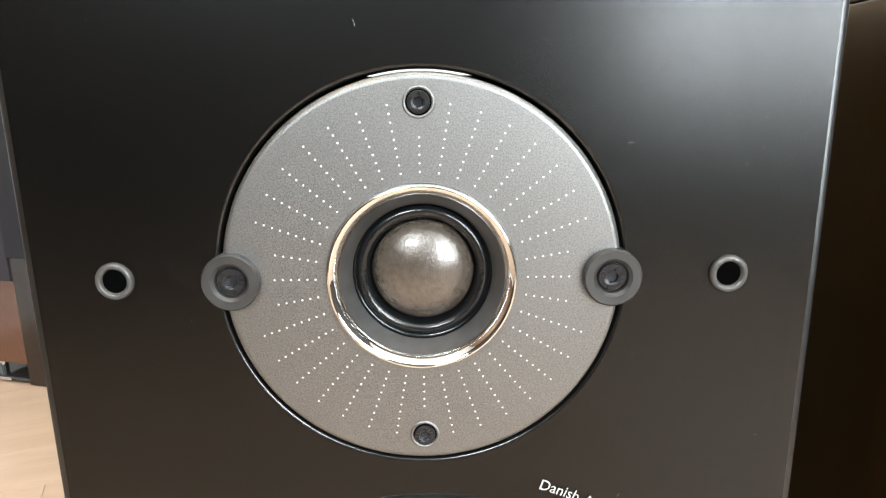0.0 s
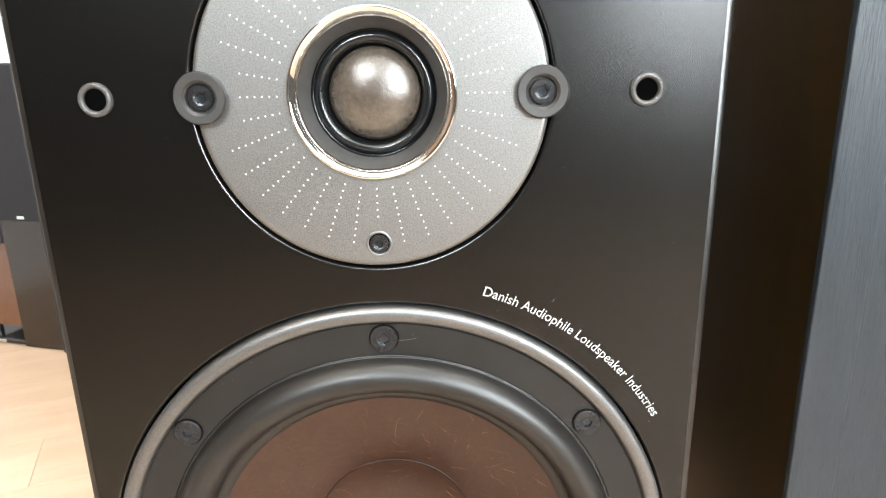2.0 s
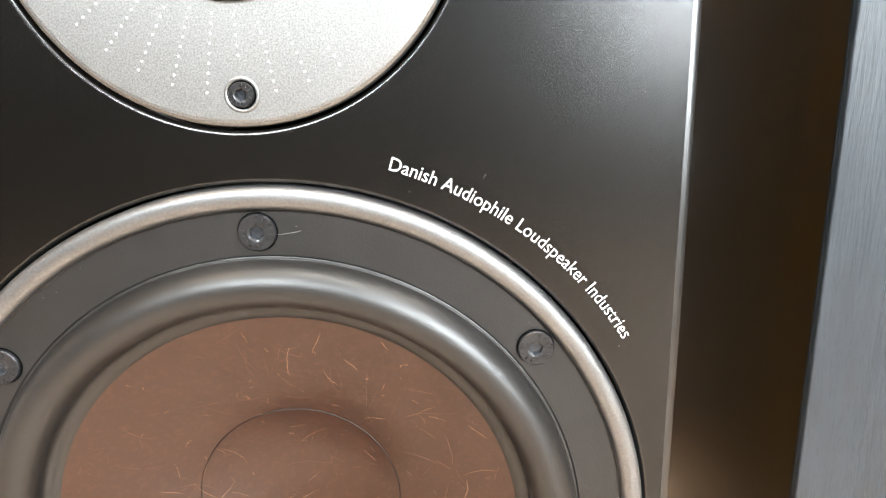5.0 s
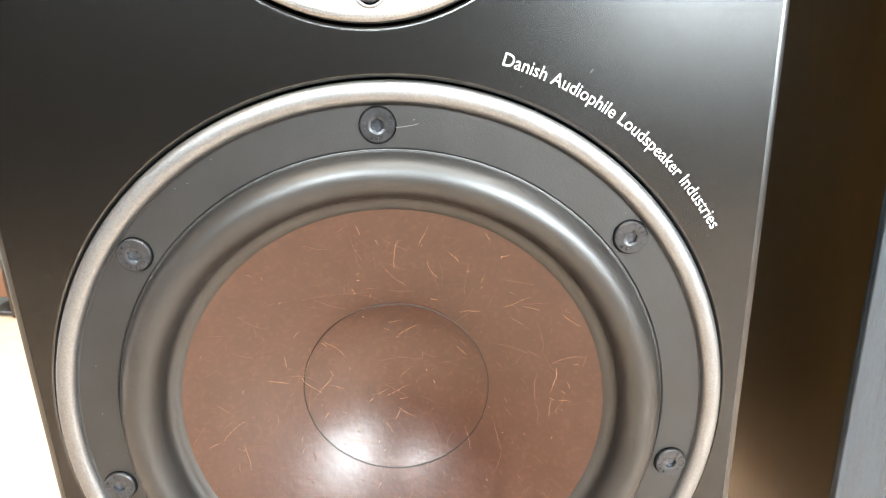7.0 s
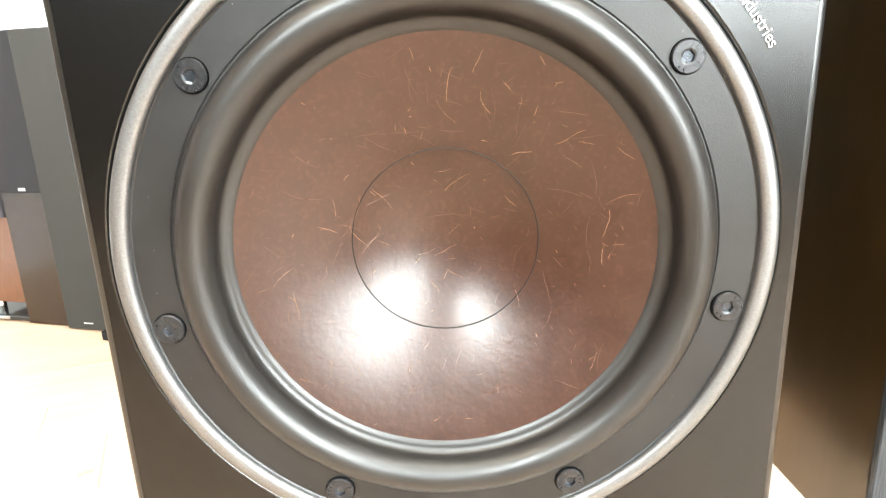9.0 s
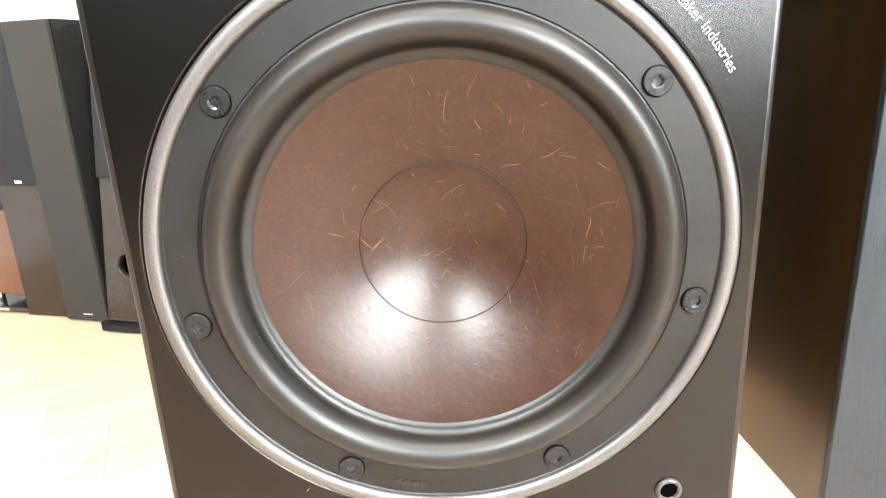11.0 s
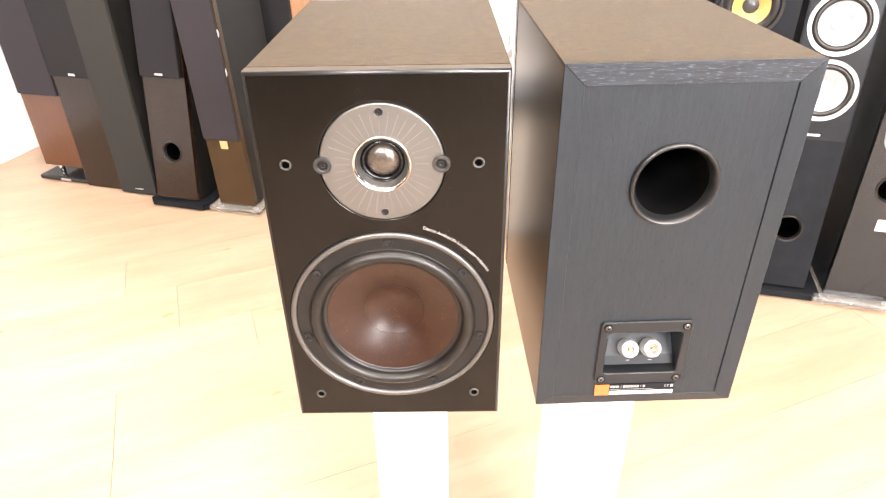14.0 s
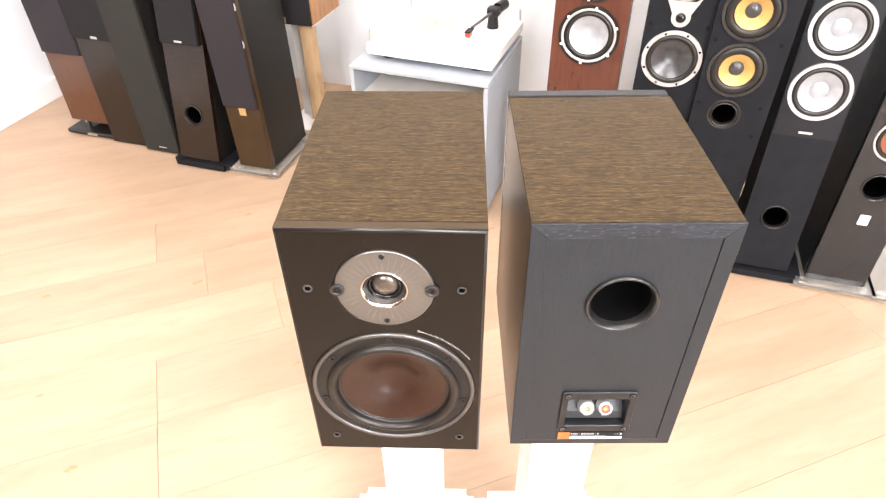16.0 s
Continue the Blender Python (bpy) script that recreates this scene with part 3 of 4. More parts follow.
def woofer(t):
    prof = [(0.0898, -0.0006), (0.0893, -0.0002), (0.0788, -0.0002), (0.0780, 0.0004), (0.0780, 0.006)]
    wf = part("woofer", lathe(prof, 128), M["frame"], t, "black moulded woofer frame with seven screws", pose(0, 0, 0.117))
    part("trim_ring", lathe([(0.0954, 0.006), (0.0954, -0.0006), (0.0949, -0.0019), (0.0938, -0.0025), (0.0912, -0.0023), (0.0903, -0.0016), (0.0898, -0.0004), (0.0898, 0.004)], 160), M["trim"], wf, "satin champagne-grey metal ring", smooth=True)
    c = 0.0718
    roll = [(0.0786, 0.0006), (0.0781, -0.0004)] + [(c + 0.0060 * math.cos(a), 0.0006 - 0.0072 * math.sin(a)) for a in np.linspace(0.05, math.pi - 0.05, 22)] + [(0.0651, 0.0016), (0.0638, 0.0020), (0.0619, 0.0025), (0.0616, 0.0034)]
    part("surround", lathe(roll, 128), M["rubber"], wf, "dark grey half-roll rubber surround", smooth=True)
    rr = np.linspace(0.0623, 0.0292, 22)
    cone = part("cone", lathe([(r, cone_depth(r)) for r in rr], 128), M["cone"], wf, "red-brown wood-fibre cone", smooth=True)
    part("seam", lathe([(0.0293, cone_depth(0.0293) - 0.00002), (0.0291, cone_depth(0.0291) - 0.0004), (0.0289, cone_depth(0.0289) - 0.00002)], 128), M["seam"], wf, smooth=True)
    part("dust_cap", lathe([(r, cone_depth(r)) for r in np.linspace(0.0290, 0, 14)], 128), M["cone"], wf, "dished red-brown wood-fibre dust cap", smooth=True)
    tagged(part("fibre_scatter", fibres(125, 21, 0.001, 0.0115, 0.000038), M["fibre"], wf, "scattered pale wood fibres"), kind="stuff")
    tagged(part("fibre_felt", fibres(260, 9, 0.0015, 0.012, 0.00005), M["fibre_dim"], wf, "faint wood fibres"), kind="stuff")
    seat = mesh_of(lathe([(0.0048, -0.00025), (0.0047, -0.00035), (0, -0.00035)], 32), "screw_seat")
    for k in range(7):
        a = 2 * math.pi * k / 7
        x, z = 0.0845 * math.sin(a), 0.0845 * math.cos(a)
        put("screw_seat", seat, M["hole"], wf, "", pose(x, 0, z))
        screw(wf, x, -0.0009, z, 17 * k)
    # raised lettering on the frame's lower edge; the maker's name is a plain bar
    me = text_mesh("SMC DRIVER", 0.027, 0.0024)
    co = np.empty(len(me.vertices) * 3)
    me.vertices.foreach_get("co", co)
    co = co.reshape(-1, 3)
    a = (co[:, 0] - 0.0085) / 0.0866
    r = 0.0866 - co[:, 2]
    me.vertices.foreach_set("co", np.c_[r * np.sin(a), np.full(len(a), -0.00045), -r * np.cos(a)].ravel())
    put("lettering", me, M["rubber"], wf, "raised black lettering")
    bm = bmesh.new()
    for k in range(4):
        a = -0.245 + 0.037 * k
        bmesh.ops.create_cube(bm, size=1, matrix=Matrix.Translation((0.0855 * math.sin(a), -0.0003, -0.0855 * math.cos(a))) @ Matrix.Rotation(a, 4, "Y") @ Matrix.Diagonal((0.0021, 0.0004, 0.0022, 1)))
    part("plain_bars", bm, M["rubber"], wf)


def grommets(t):
    g = mesh_of(lathe([(0.0049, 0.0001), (0.0049, -0.0006), (0.0046, -0.0012), (0.0038, -0.0014), (0.0033, -0.0009), (0.0031, -0.0001)], 40), "grille_socket", True)
    h = mesh_of(lathe([(0.0033, -0.0003), (0, -0.0003)], 32), "socket_hole")
    for x, z in ((-0.079, 0.277), (0.079, 0.277), (-0.078, 0.024), (0.078, 0.024)):
        s = put("grille_socket", g, M["grommet"], t, "round grey plastic grille socket", pose(x, 0, z))
        put("socket_hole", h, M["hole"], s)


def front_speaker():
    t = thing("bookshelf_speaker", pose(0, 0, BASE), "compact black loudspeaker with brown fibre woofer on a white stand", "loudspeaker", "compact loudspeaker pair")
    speaker_box(t, D)
    part("baffle", baffle_mesh(), M["baffle"], t, "satin black front panel with rounded edges")
    for lr, lz in ((0.0531, 0.277), (0.0971, 0.117)):
        part("recess_lip", recess_lip(lr, lz), M["lip"], t, "rounded glossy edge of the recess", smooth=True)
    part("baffle_rim", baffle_rim(), M["rim"], t, "brown-black rim of the front panel")
    part("baffle_edge", baffle_edge(), M["edge"], t, "glossier rounded edge of the front panel", smooth=True)
    part("back_panel", box(-W / 2 + 0.0152, W / 2 - 0.0152, D - 0.02, D - 0.002, 0.0152, H - 0.0152), M["back"], t)
    dust(t)
    tweeter(t)
    woofer(t)
    grommets(t)
    me = text_mesh("Danish Audiophile Loudspeaker Industries", 0.0732, 0.0033, (0.1031, 17.8))
    put("lettering", me, M["print"], t, "silver printed lettering on an arc", pose(0, -0.0003, 0.117))


def back_speaker():
    t = thing("bookshelf_speaker", pose(0.2475, 0.014, BASE, 0, 0, 1.6), "compact black loudspeaker seen from behind with port and terminals", "loudspeaker", "compact loudspeaker pair")
    y1 = 0.27
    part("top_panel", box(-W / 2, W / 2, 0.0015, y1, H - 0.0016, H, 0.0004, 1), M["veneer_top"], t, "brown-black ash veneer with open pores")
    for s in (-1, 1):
        part("side_panel", box(min(s * W / 2, s * (W / 2 - 0.015)), max(s * W / 2, s * (W / 2 - 0.015)), 0.0015, y1, ZB, H - 0.0018, 0.0008), M["veneer_side_shaded"], t)
    part("bottom_panel", box(-W / 2 + 0.0152, W / 2 - 0.0152, 0.0015, y1, ZB, 0.015), M["veneer_side_shaded"], t)
    part("baffle", box(-W / 2, W / 2, y1 + 0.003, y1 + 0.022, ZB, H, 0.0028, 3), M["baffle"], t, "satin black front panel facing away")
    part("shadow_gap", box(-W / 2 + 0.003, W / 2 - 0.003, y1 - 0.002, y1 + 0.004, ZB + 0.003, H - 0.003), M["groove"], t)
    # mitred edge strips round the back
    e = 0.0178

    def strip(a, b, c, d, material, label=""):
        bm = bmesh.new()
        f = [bm.verts.new((x, 0.0, z)) for x, z in (a, b, c, d)]
        g = [bm.verts.new((x, 0.003, z)) for x, z in (a, b, c, d)]
        bm.faces.new(f)
        for i in range(4):
            bm.faces.new((f[i], f[(i + 1) % 4], g[(i + 1) % 4], g[i]))
        bmesh.ops.bevel(bm, geom=[x for x in bm.edges if x.is_boundary is False and abs(x.verts[0].co.y) < 1e-6 and abs(x.verts[1].co.y) < 1e-6], offset=0.0003, segments=1, affect="EDGES")
        part("edge_strip", bm, material, t, label)
    w, k = W / 2, 0.0004
    strip((-w, H), (w, H), (w - e, H - e), (-w + e, H - e), M["worn"], "scuffed black edge strip with pale wear")
    strip((-w, ZB), (w, ZB), (w - e, ZB + e * 0.57), (-w + e, ZB + e * 0.57), M["back_h"])
    strip((-w, ZB + k), (-w, H - k), (-w + e - k, H - e), (-w + e - k, ZB + e * 0.57), M["back"])
    strip((w, ZB + k), (w, H - k), (w - e + k, H - e), (w - e + k, ZB + e * 0.57), M["back"])
    # back board with the port's and the terminal's openings, a groove round it
    g = 0.0008
    x0, x1, z0, z1 = -w + e - 0.0003, w - e - g, ZB + e * 0.57 + g * 0.6, H - e + 0.0002
    bm = bmesh.new()
    zs = 0.125
    holed(bm, x0, x1, zs, z1, 0.0005, 0.2475, 0.0345, 0.0004)
    ox0, ox1, oz0, oz1 = -0.0377, 0.0373, 0.0352, 0.0897
    for a, b, c, d in ((x0, ox0, z0, zs), (ox1, x1, z0, zs), (ox0, ox1, z0, oz0), (ox0, ox1, oz1, zs)):
        bm.faces.new([bm.verts.new(p) for p in ((a, 0.0004, c), (b, 0.0004, c), (b, 0.0004, d), (a, 0.0004, d))])
    loops(bm, [(x0, x1, z0, z1, 0.0004), (x0, x1, z0, z1, 0.003)])
    part("back_panel", bm, M["back"], t, "blue-black ash back board")
    bm = bmesh.new()
    loops(bm, [(-w + e - 0.001, w - e + 0.001, ZB + e * 0.57 - 0.001, H - e + 0.001, 0.0029), (x0 + 0.001, x1 - 0.001, z0 + 0.001, z1 - 0.001, 0.0029)])
    part("groove", bm, M["groove"], t)
    port = [(0.0391, 0.0006), (0.0389, -0.0014), (0.0382, -0.0029), (0.0372, -0.0035), (0.0361, -0.0033), (0.035, -0.0023), (0.0338, -0.0004), (0.0328, 0.0026), (0.0321, 0.0064)]
    p = part("port", lathe(port, 96), M["port_plastic"], t, "black plastic flared port tube", pose(0.0005, 0, 0.2475), smooth=True)
    part("tube", lathe([(0.0322, 0.0062), (0.0316, 0.011), (0.0312, 0.02), (0.031, 0.13), (0, 0.13)], 64), M["port_inside"], p, "inside of the port tube, its shade put into the colour", smooth=True)
    # terminal cup
    cx0, cx1, cz0, cz1 = -0.0445, 0.0470, 0.0285, 0.1070
    bm = bmesh.new()
    rects = [(cx0, cx1, cz0, cz1, 0.0005, 0.005), (cx0, cx1, cz0, cz1, -0.0016, 0.005), (cx0 + 0.0008, cx1 - 0.0008, cz0 + 0.0008, cz1 - 0.0008, -0.0026, 0.0043),
             (-0.0372, 0.0392, 0.0402, 0.0942, -0.0026, 0.0045), (-0.0362, 0.0382, 0.0412, 0.0932, -0.0016, 0.0038), (-0.0355, 0.0375, 0.042, 0.0925, 0.02, 0.003), (-0.034, 0.036, 0.0435, 0.091, 0.03, 0.002)]
    rows = []
    for x0r, x1r, z0r, z1r, yr, rad in rects:
        row = []
        for q, (sx, sz) in enumerate(((x1r - rad, z1r - rad), (x0r + rad, z1r - rad), (x0r + rad, z0r + rad), (x1r - rad, z0r + rad))):
            row += [bm.verts.new((sx + rad * math.cos(a), yr, sz + rad * math.sin(a))) for a in np.linspace(q * math.pi / 2, (q + 1) * math.pi / 2, 6)]
        rows.append(row)
    for p0, q0 in zip(rows, rows[1:]):
        for k0 in range(24):
            bm.faces.new((p0[k0], p0[(k0 + 1) % 24], q0[(k0 + 1) % 24], q0[k0]))
    bm.faces.new(rows[-1])
    cup = part("terminal_cup", bm, M["cup"], t, "black moulded terminal plate", pose(-0.0012, 0, -0.0048))
    bm = bmesh.new()
    v = [bm.verts.new(q) for q in ((-0.0352, 0.006, 0.046), (0.0372, 0.006, 0.046), (0.0372, 0.009, 0.056), (-0.0352, 0.009, 0.056), (-0.0352, 0.024, 0.072), (0.0372, 0.024, 0.072), (0.0372, 0.029, 0.073), (-0.0352, 0.029, 0.073))]
    for f in ((0, 1, 2, 3), (3, 2, 5, 4), (4, 5, 6, 7)):
        bm.faces.new([v[i] for i in f])
    part("terminal_shelf", bm, M["cup_shelf"], cup, "slanted blue-grey shelf")
    for x, c in ((-0.0095, "gold"), (0.0135, "red")):
        m = pose(x, 0.0125, 0.0625, -30, 0, 0)
        prof = [(0.0078, 0.006), (0.0078, 0.003)] + [(0.0078 + (0.0005 if i % 2 else 0), 0.003 - i * 0.0016) for i in range(7)] + [(0.0072, -0.009), (0.0042, -0.0102), (0.0040, -0.008), (0.0, -0.008)]
        prof = [(a * 1.22, b * 1.1) for a, b in prof]
        post = part("binding_post", lathe(prof, 24), M["clear_plastic"], cup, "clear plastic binding post", m)
        part("pin", lathe([(0.0024, 0.0), (0.0024, -0.0112), (0.0014, -0.012), (0, -0.012)], 20), M["brass"], post, "brass pin")
        part("colour_ring", lathe([(0.0056, -0.0111), (0.0056, -0.0117), (0.0036, -0.0117)], 24), M["red"] if c == "red" else M["paper"], post)
        part("polarity_mark", box(x - 0.002, x + 0.002, 0.0066, 0.0071, 0.0505, 0.0511), M["print"], cup)
    for x in (-0.0375, 0.0400):
        for z in (0.1005, 0.0345):
            put("countersink", mesh_of(lathe([(0.0042, -0.0027), (0.0036, -0.0026), (0, -0.0026)], 24), "countersink"), M["hole"], cup, "", pose(x, -0.0002, z))
            bm = bmesh.new()
            lathe([(0.0033, -0.0024), (0.0031, -0.0036), (0.0015, -0.0042), (0.0, -0.0043)], 24, bm)
            sc = part("screw", bm, M["dark_steel"], cup, "small cross-head steel screw", pose(x, 0, z))
            part("cross_slot", box(-0.0018, 0.0018, -0.00445, -0.0041, -0.0003, 0.0003, bm=box(-0.0003, 0.0003, -0.00445, -0.0041, -0.0018, 0.0018)), M["hole"], sc, "", pose(0, 0, 0, 0, 35, 0))
    # paper label under the terminals; names and small print are plain bars
    lab = part("rating_label", box(-0.0425, 0.0405, -0.0006, 0.0002, 0.0115, 0.0258), M["matt_black"], t, "black and white rating label with an orange square", pose(-0.0003, 0, -0.0058))
    part("orange_square", box(-0.0423, -0.0275, -0.0009, -0.0005, 0.0112, 0.0256), M["orange"], lab, "orange square")
    part("white_strip", box(-0.0268, 0.0403, -0.0009, -0.0005, 0.0118, 0.0165), M["paper"], lab, "white strip")
    bm = bmesh.new()
    x = -0.0262
    for n, gap in ((0.0022, 0), (0.0022, 0), (0.0018, 0), (0.0009, 0.0014), (0.0004, 0.0014), (0.0024, 0), (0.0022, 0), (0.0020, 0), (0.0022, 0), (0.0024, 0), (0.0022, 0.0014), (0.0004, 0.0012), (0.0022, 0)):
        box(x, x + n, -0.0008, -0.0005, 0.0208, 0.0238, bm=bm)
        x += n + 0.0006 + gap
    box(-0.0262, 0.019, -0.0008, -0.0005, 0.0184, 0.0188, bm=bm)
    part("plain_bars", bm, M["print"], lab)
    put("lettering", text_mesh("CE", 0.0055, 0.003), M["print"], lab, "", pose(0.030, -0.0008, 0.0208))
    part("symbol", box(0.0368, 0.0396, -0.0008, -0.0005, 0.0202, 0.024), M["print"], lab)
    bm = bmesh.new()
    for x0b, x1b, zb in ((-0.0255, -0.018, 0.0140), (-0.015, -0.003, 0.0140), (0.003, 0.0055, 0.0143), (0.0085, 0.026, 0.0148), (0.0085, 0.022, 0.0132)):
        box(x0b, x1b, -0.0011, -0.0008, zb, zb + 0.0009, bm=bm)
    box(0.0008, 0.0010, -0.0011, -0.0008, 0.0120, 0.0163, bm=bm)
    box(0.0072, 0.0074, -0.0011, -0.0008, 0.0120, 0.0163, bm=bm)
    part("small_print_bars", bm, M["boss"], lab)


def dust(t):
    """Specks and short lint on the front panel."""
    rnd = random.Random(12)
    bm = bmesh.new()
    for k in range(46):
        x, z = rnd.uniform(-0.095, 0.095), rnd.uniform(0.006, 0.345)
        if math.hypot(x, z - 0.277) < 0.054 or math.hypot(x, z - 0.117) < 0.098:
            continue
        a, l, w = rnd.uniform(0, 3.14), rnd.choice((0.00012, 0.00015, 0.0002, 0.0009)), 0.00007
        d, n = Vector((math.cos(a), 0, math.sin(a))), Vector((-math.sin(a), 0, math.cos(a)))
        c = Vector((x, -0.0002, z))
        bm.faces.new([bm.verts.new(c + d * p * l + n * q * w) for p, q in ((-1, -1), (1, -1), (1, 1), (-1, 1))])
    for k in range(16):
        a, rr = rnd.uniform(0, 6.28), rnd.uniform(0.080, 0.0885)
        c = Vector((rr * math.sin(a), -0.0004, 0.117 + rr * math.cos(a)))
        bm.faces.new([bm.verts.new(c + Vector((p, 0, q)) * 0.00011) for p, q in ((-1, -1), (1, -1), (1, 1), (-1, 1))])
    for x, y, z, d, length, bend in ((0.0046, -0.0009, 0.2008, 0.05, 0.0058, 30), (-0.0148, -0.0003, 0.3385, 1.4, 0.0019, 520), (0.0528, -0.0003, 0.3105, 2.6, 0.0015, 900), (0.0535, -0.0003, 0.2125, 0.9, 0.0012, 200)):
        row = []
        for k in range(9):
            row.append([bm.verts.new((x - math.sin(d) * q, y, z + math.cos(d) * q)) for q in (-0.00005, 0.00005)])
            x, z, d = x + math.cos(d) * length / 8, z + math.sin(d) * length / 8, d + bend * length / 8
        for p, q in zip(row, row[1:]):
            bm.faces.new((p[0], p[1], q[1], q[0]))
    tagged(part("dust", bm, M["lint"], t, "pale dust specks"), kind="stuff")


front_speaker()
back_speaker()


def stand(x, rz, col_x):
    t = thing("speaker_stand", pose(x, 0.14, 0, 0, 0, rz), "white powder-coated metal stand with column and base plate", "speaker stand", "speaker stands")
    bm = bmesh.new()
    box(-0.122, 0.122, -0.154, 0.123, 0.004, 0.016, bm=bm)
    ed = [e for e in bm.edges if abs(e.verts[0].co.z - e.verts[1].co.z) > 0.005]
    bmesh.ops.bevel(bm, geom=ed, offset=0.016, segments=5, affect="EDGES")
    part("base_plate", bm, M["white_metal"], t)
    bm = bmesh.new()
    box(col_x - 0.047, col_x + 0.047, -0.045, 0.055, 0.0162, BASE + ZB - 0.0065, bm=bm)
    ed = [e for e in bm.edges if abs(e.verts[0].co.z - e.verts[1].co.z) > 0.1]
    bmesh.ops.bevel(bm, geom=ed, offset=0.004, segments=3, affect="EDGES")
    part("column", bm, M["white_metal"], t)
    part("top_plate", box(-0.075, 0.075, -0.085, 0.1, BASE + ZB - 0.006, BASE + ZB - 0.0004, 0.001), M["white_metal"], t)
    for a in (-0.1, 0.1):
        for b in (-0.13, 0.1):
            part("foot", rod((a, b, 0), (a, b, 0.004), 0.012, 16), M["rubber"], t)


stand(-0.012, 0, 0.015)
stand(0.250, 1.8, -0.014)


# ---- tower loudspeakers along the walls ----
def driver(parent, x, z, r, ring, cone, cap=None, y=0.0, ring_w=0.16, label="", cap_r=0.3, bolts=0, cap_out=False, cone_part=0.8):
    """A round drive unit: outer ring, black surround, dished cone and cap."""
    ri = r * (1 - ring_w)
    d = part("driver", lathe([(r, y + 0.002), (r, y - 0.003), (r - 0.001, y - 0.0045), (ri + 0.001, y - 0.004), (ri, y - 0.001)], 48), ring, parent, label, pose(x, 0, z))
    rs = ri * cone_part
    mid = (ri + rs) / 2
    part("surround", lathe([(ri, y - 0.001)] + [(mid + (ri - rs) / 2 * math.cos(a), y - 0.001 - 0.005 * math.sin(a)) for a in np.linspace(0, math.pi, 8)], 48), M["rubber"], d, smooth=True)
    part("cone", lathe([(rs, y - 0.001), (rs * 0.7, y + 0.006), (r * cap_r, y + 0.014)], 48), cone, d, smooth=True)
    s = -1 if cap_out else 1
    part("dust_cap", lathe([(r * cap_r, y + 0.014), (r * cap_r * 0.7, y + 0.014 + s * 0.005), (0, y + 0.014 + s * 0.008)], 32), cap or cone, d, smooth=True)
    part("driver_back", lathe([(r * 0.98, y + 0.003), (r * 0.5, y + 0.03), (0, y + 0.03)], 24), M["hole"], d)
    for k in range(bolts):
        a = 2 * math.pi * (k + 0.5) / bolts
        part("bolt", lathe([(0.003, y - 0.0045), (0.0026, y - 0.0062), (0, y - 0.0064)], 12), M["steel"] if ring is not M["silver_ring"] else M["hole"], d, "", pose((r + ri) / 2 * math.sin(a), 0, (r + ri) / 2 * math.cos(a)))
    return d


def port_tube(parent, x, z, r, rim, y=0.0):
    p = part("port", lathe([(r * 1.14, y + 0.001), (r * 1.12, y - 0.003), (r * 1.03, y - 0.004), (r * 0.95, y), (r * 0.91, y + 0.01)], 40), rim, parent, "round bass port", pose(x, 0, z), smooth=True)
    part("port_floor", lathe([(r * 0.91, y + 0.0098), (r * 0.9, y + 0.02), (r * 0.88, y + 0.08), (0, y + 0.08)], 32), M["hole"], p)


def front_panel(x0, x1, z0, z1, holes, y=0.0, depth=0.02):
    """A front board with a row of round holes from bottom to top: (x, z, r)."""
    bm = bmesh.new()
    holes = sorted(holes, key=lambda q: q[1])
    cuts = [z0] + [((a[1] + a[2]) + (b[1] - b[2])) / 2 for a, b in zip(holes, holes[1:])] + [z1]
    for (x, z, r), a, b in zip(holes, cuts, cuts[1:]):
        holed(bm, x0, x1, a, b, x, z, r, y, 40)
    if not holes:
        bm.faces.new([bm.verts.new(p) for p in ((x0, y, z0), (x1, y, z0), (x1, y, z1), (x0, y, z1))])
    loops(bm, [(x0, x1, z0, z1, y), (x0, x1, z0, z1, y + depth)])
    bmesh.ops.remove_doubles(bm, verts=bm.verts, dist=1e-6)
    return bm


def tower(x, y, w, d, z0, h, label, body, front, holes=(), rake=0.0, turn=-15.5, side=0.0):
    """A floor-standing cabinet whose front bottom left corner stands at x, y."""
    t = thing("tower_speaker", pose(x, y, 0, 0, 0, turn), label, "loudspeaker", "tower loudspeakers")
    lean = Matrix.Translation((0, 0, z0)) @ Matrix.Rotation(-radians(side), 4, "Y") @ Matrix.Rotation(-radians(rake), 4, "X") @ Matrix.Translation((0, 0, -z0))
    bm = bmesh.new()
    rows = loops(bm, [(0, w, z0, h, 0.02), (0, w, z0, h, d)])
    bm.faces.new(rows[-1])
    bmesh.ops.bevel(bm, geom=[e for e in bm.edges if not e.is_boundary], offset=0.002, segments=2, affect="EDGES")
    cab = part("cabinet", bm, body, t, "", lean)
    part("front_panel", front_panel(0, w, z0, h, holes), front, cab)
    return t, cab


def badge(cab, x, z, w, h, material, y=-0.001, label="small metal badge"):
    part("badge", box(x - w / 2, x + w / 2, y - 0.002, y, z - h / 2, z + h / 2, 0.0006), material, cab, label)


def grille(cab, x0, x1, z0, z1, material, depth=0.014, label="stretched cloth grille"):
    part("grille", box(x0, x1, -depth, -0.001, z0, z1, 0.004, 3), material, cab, label)


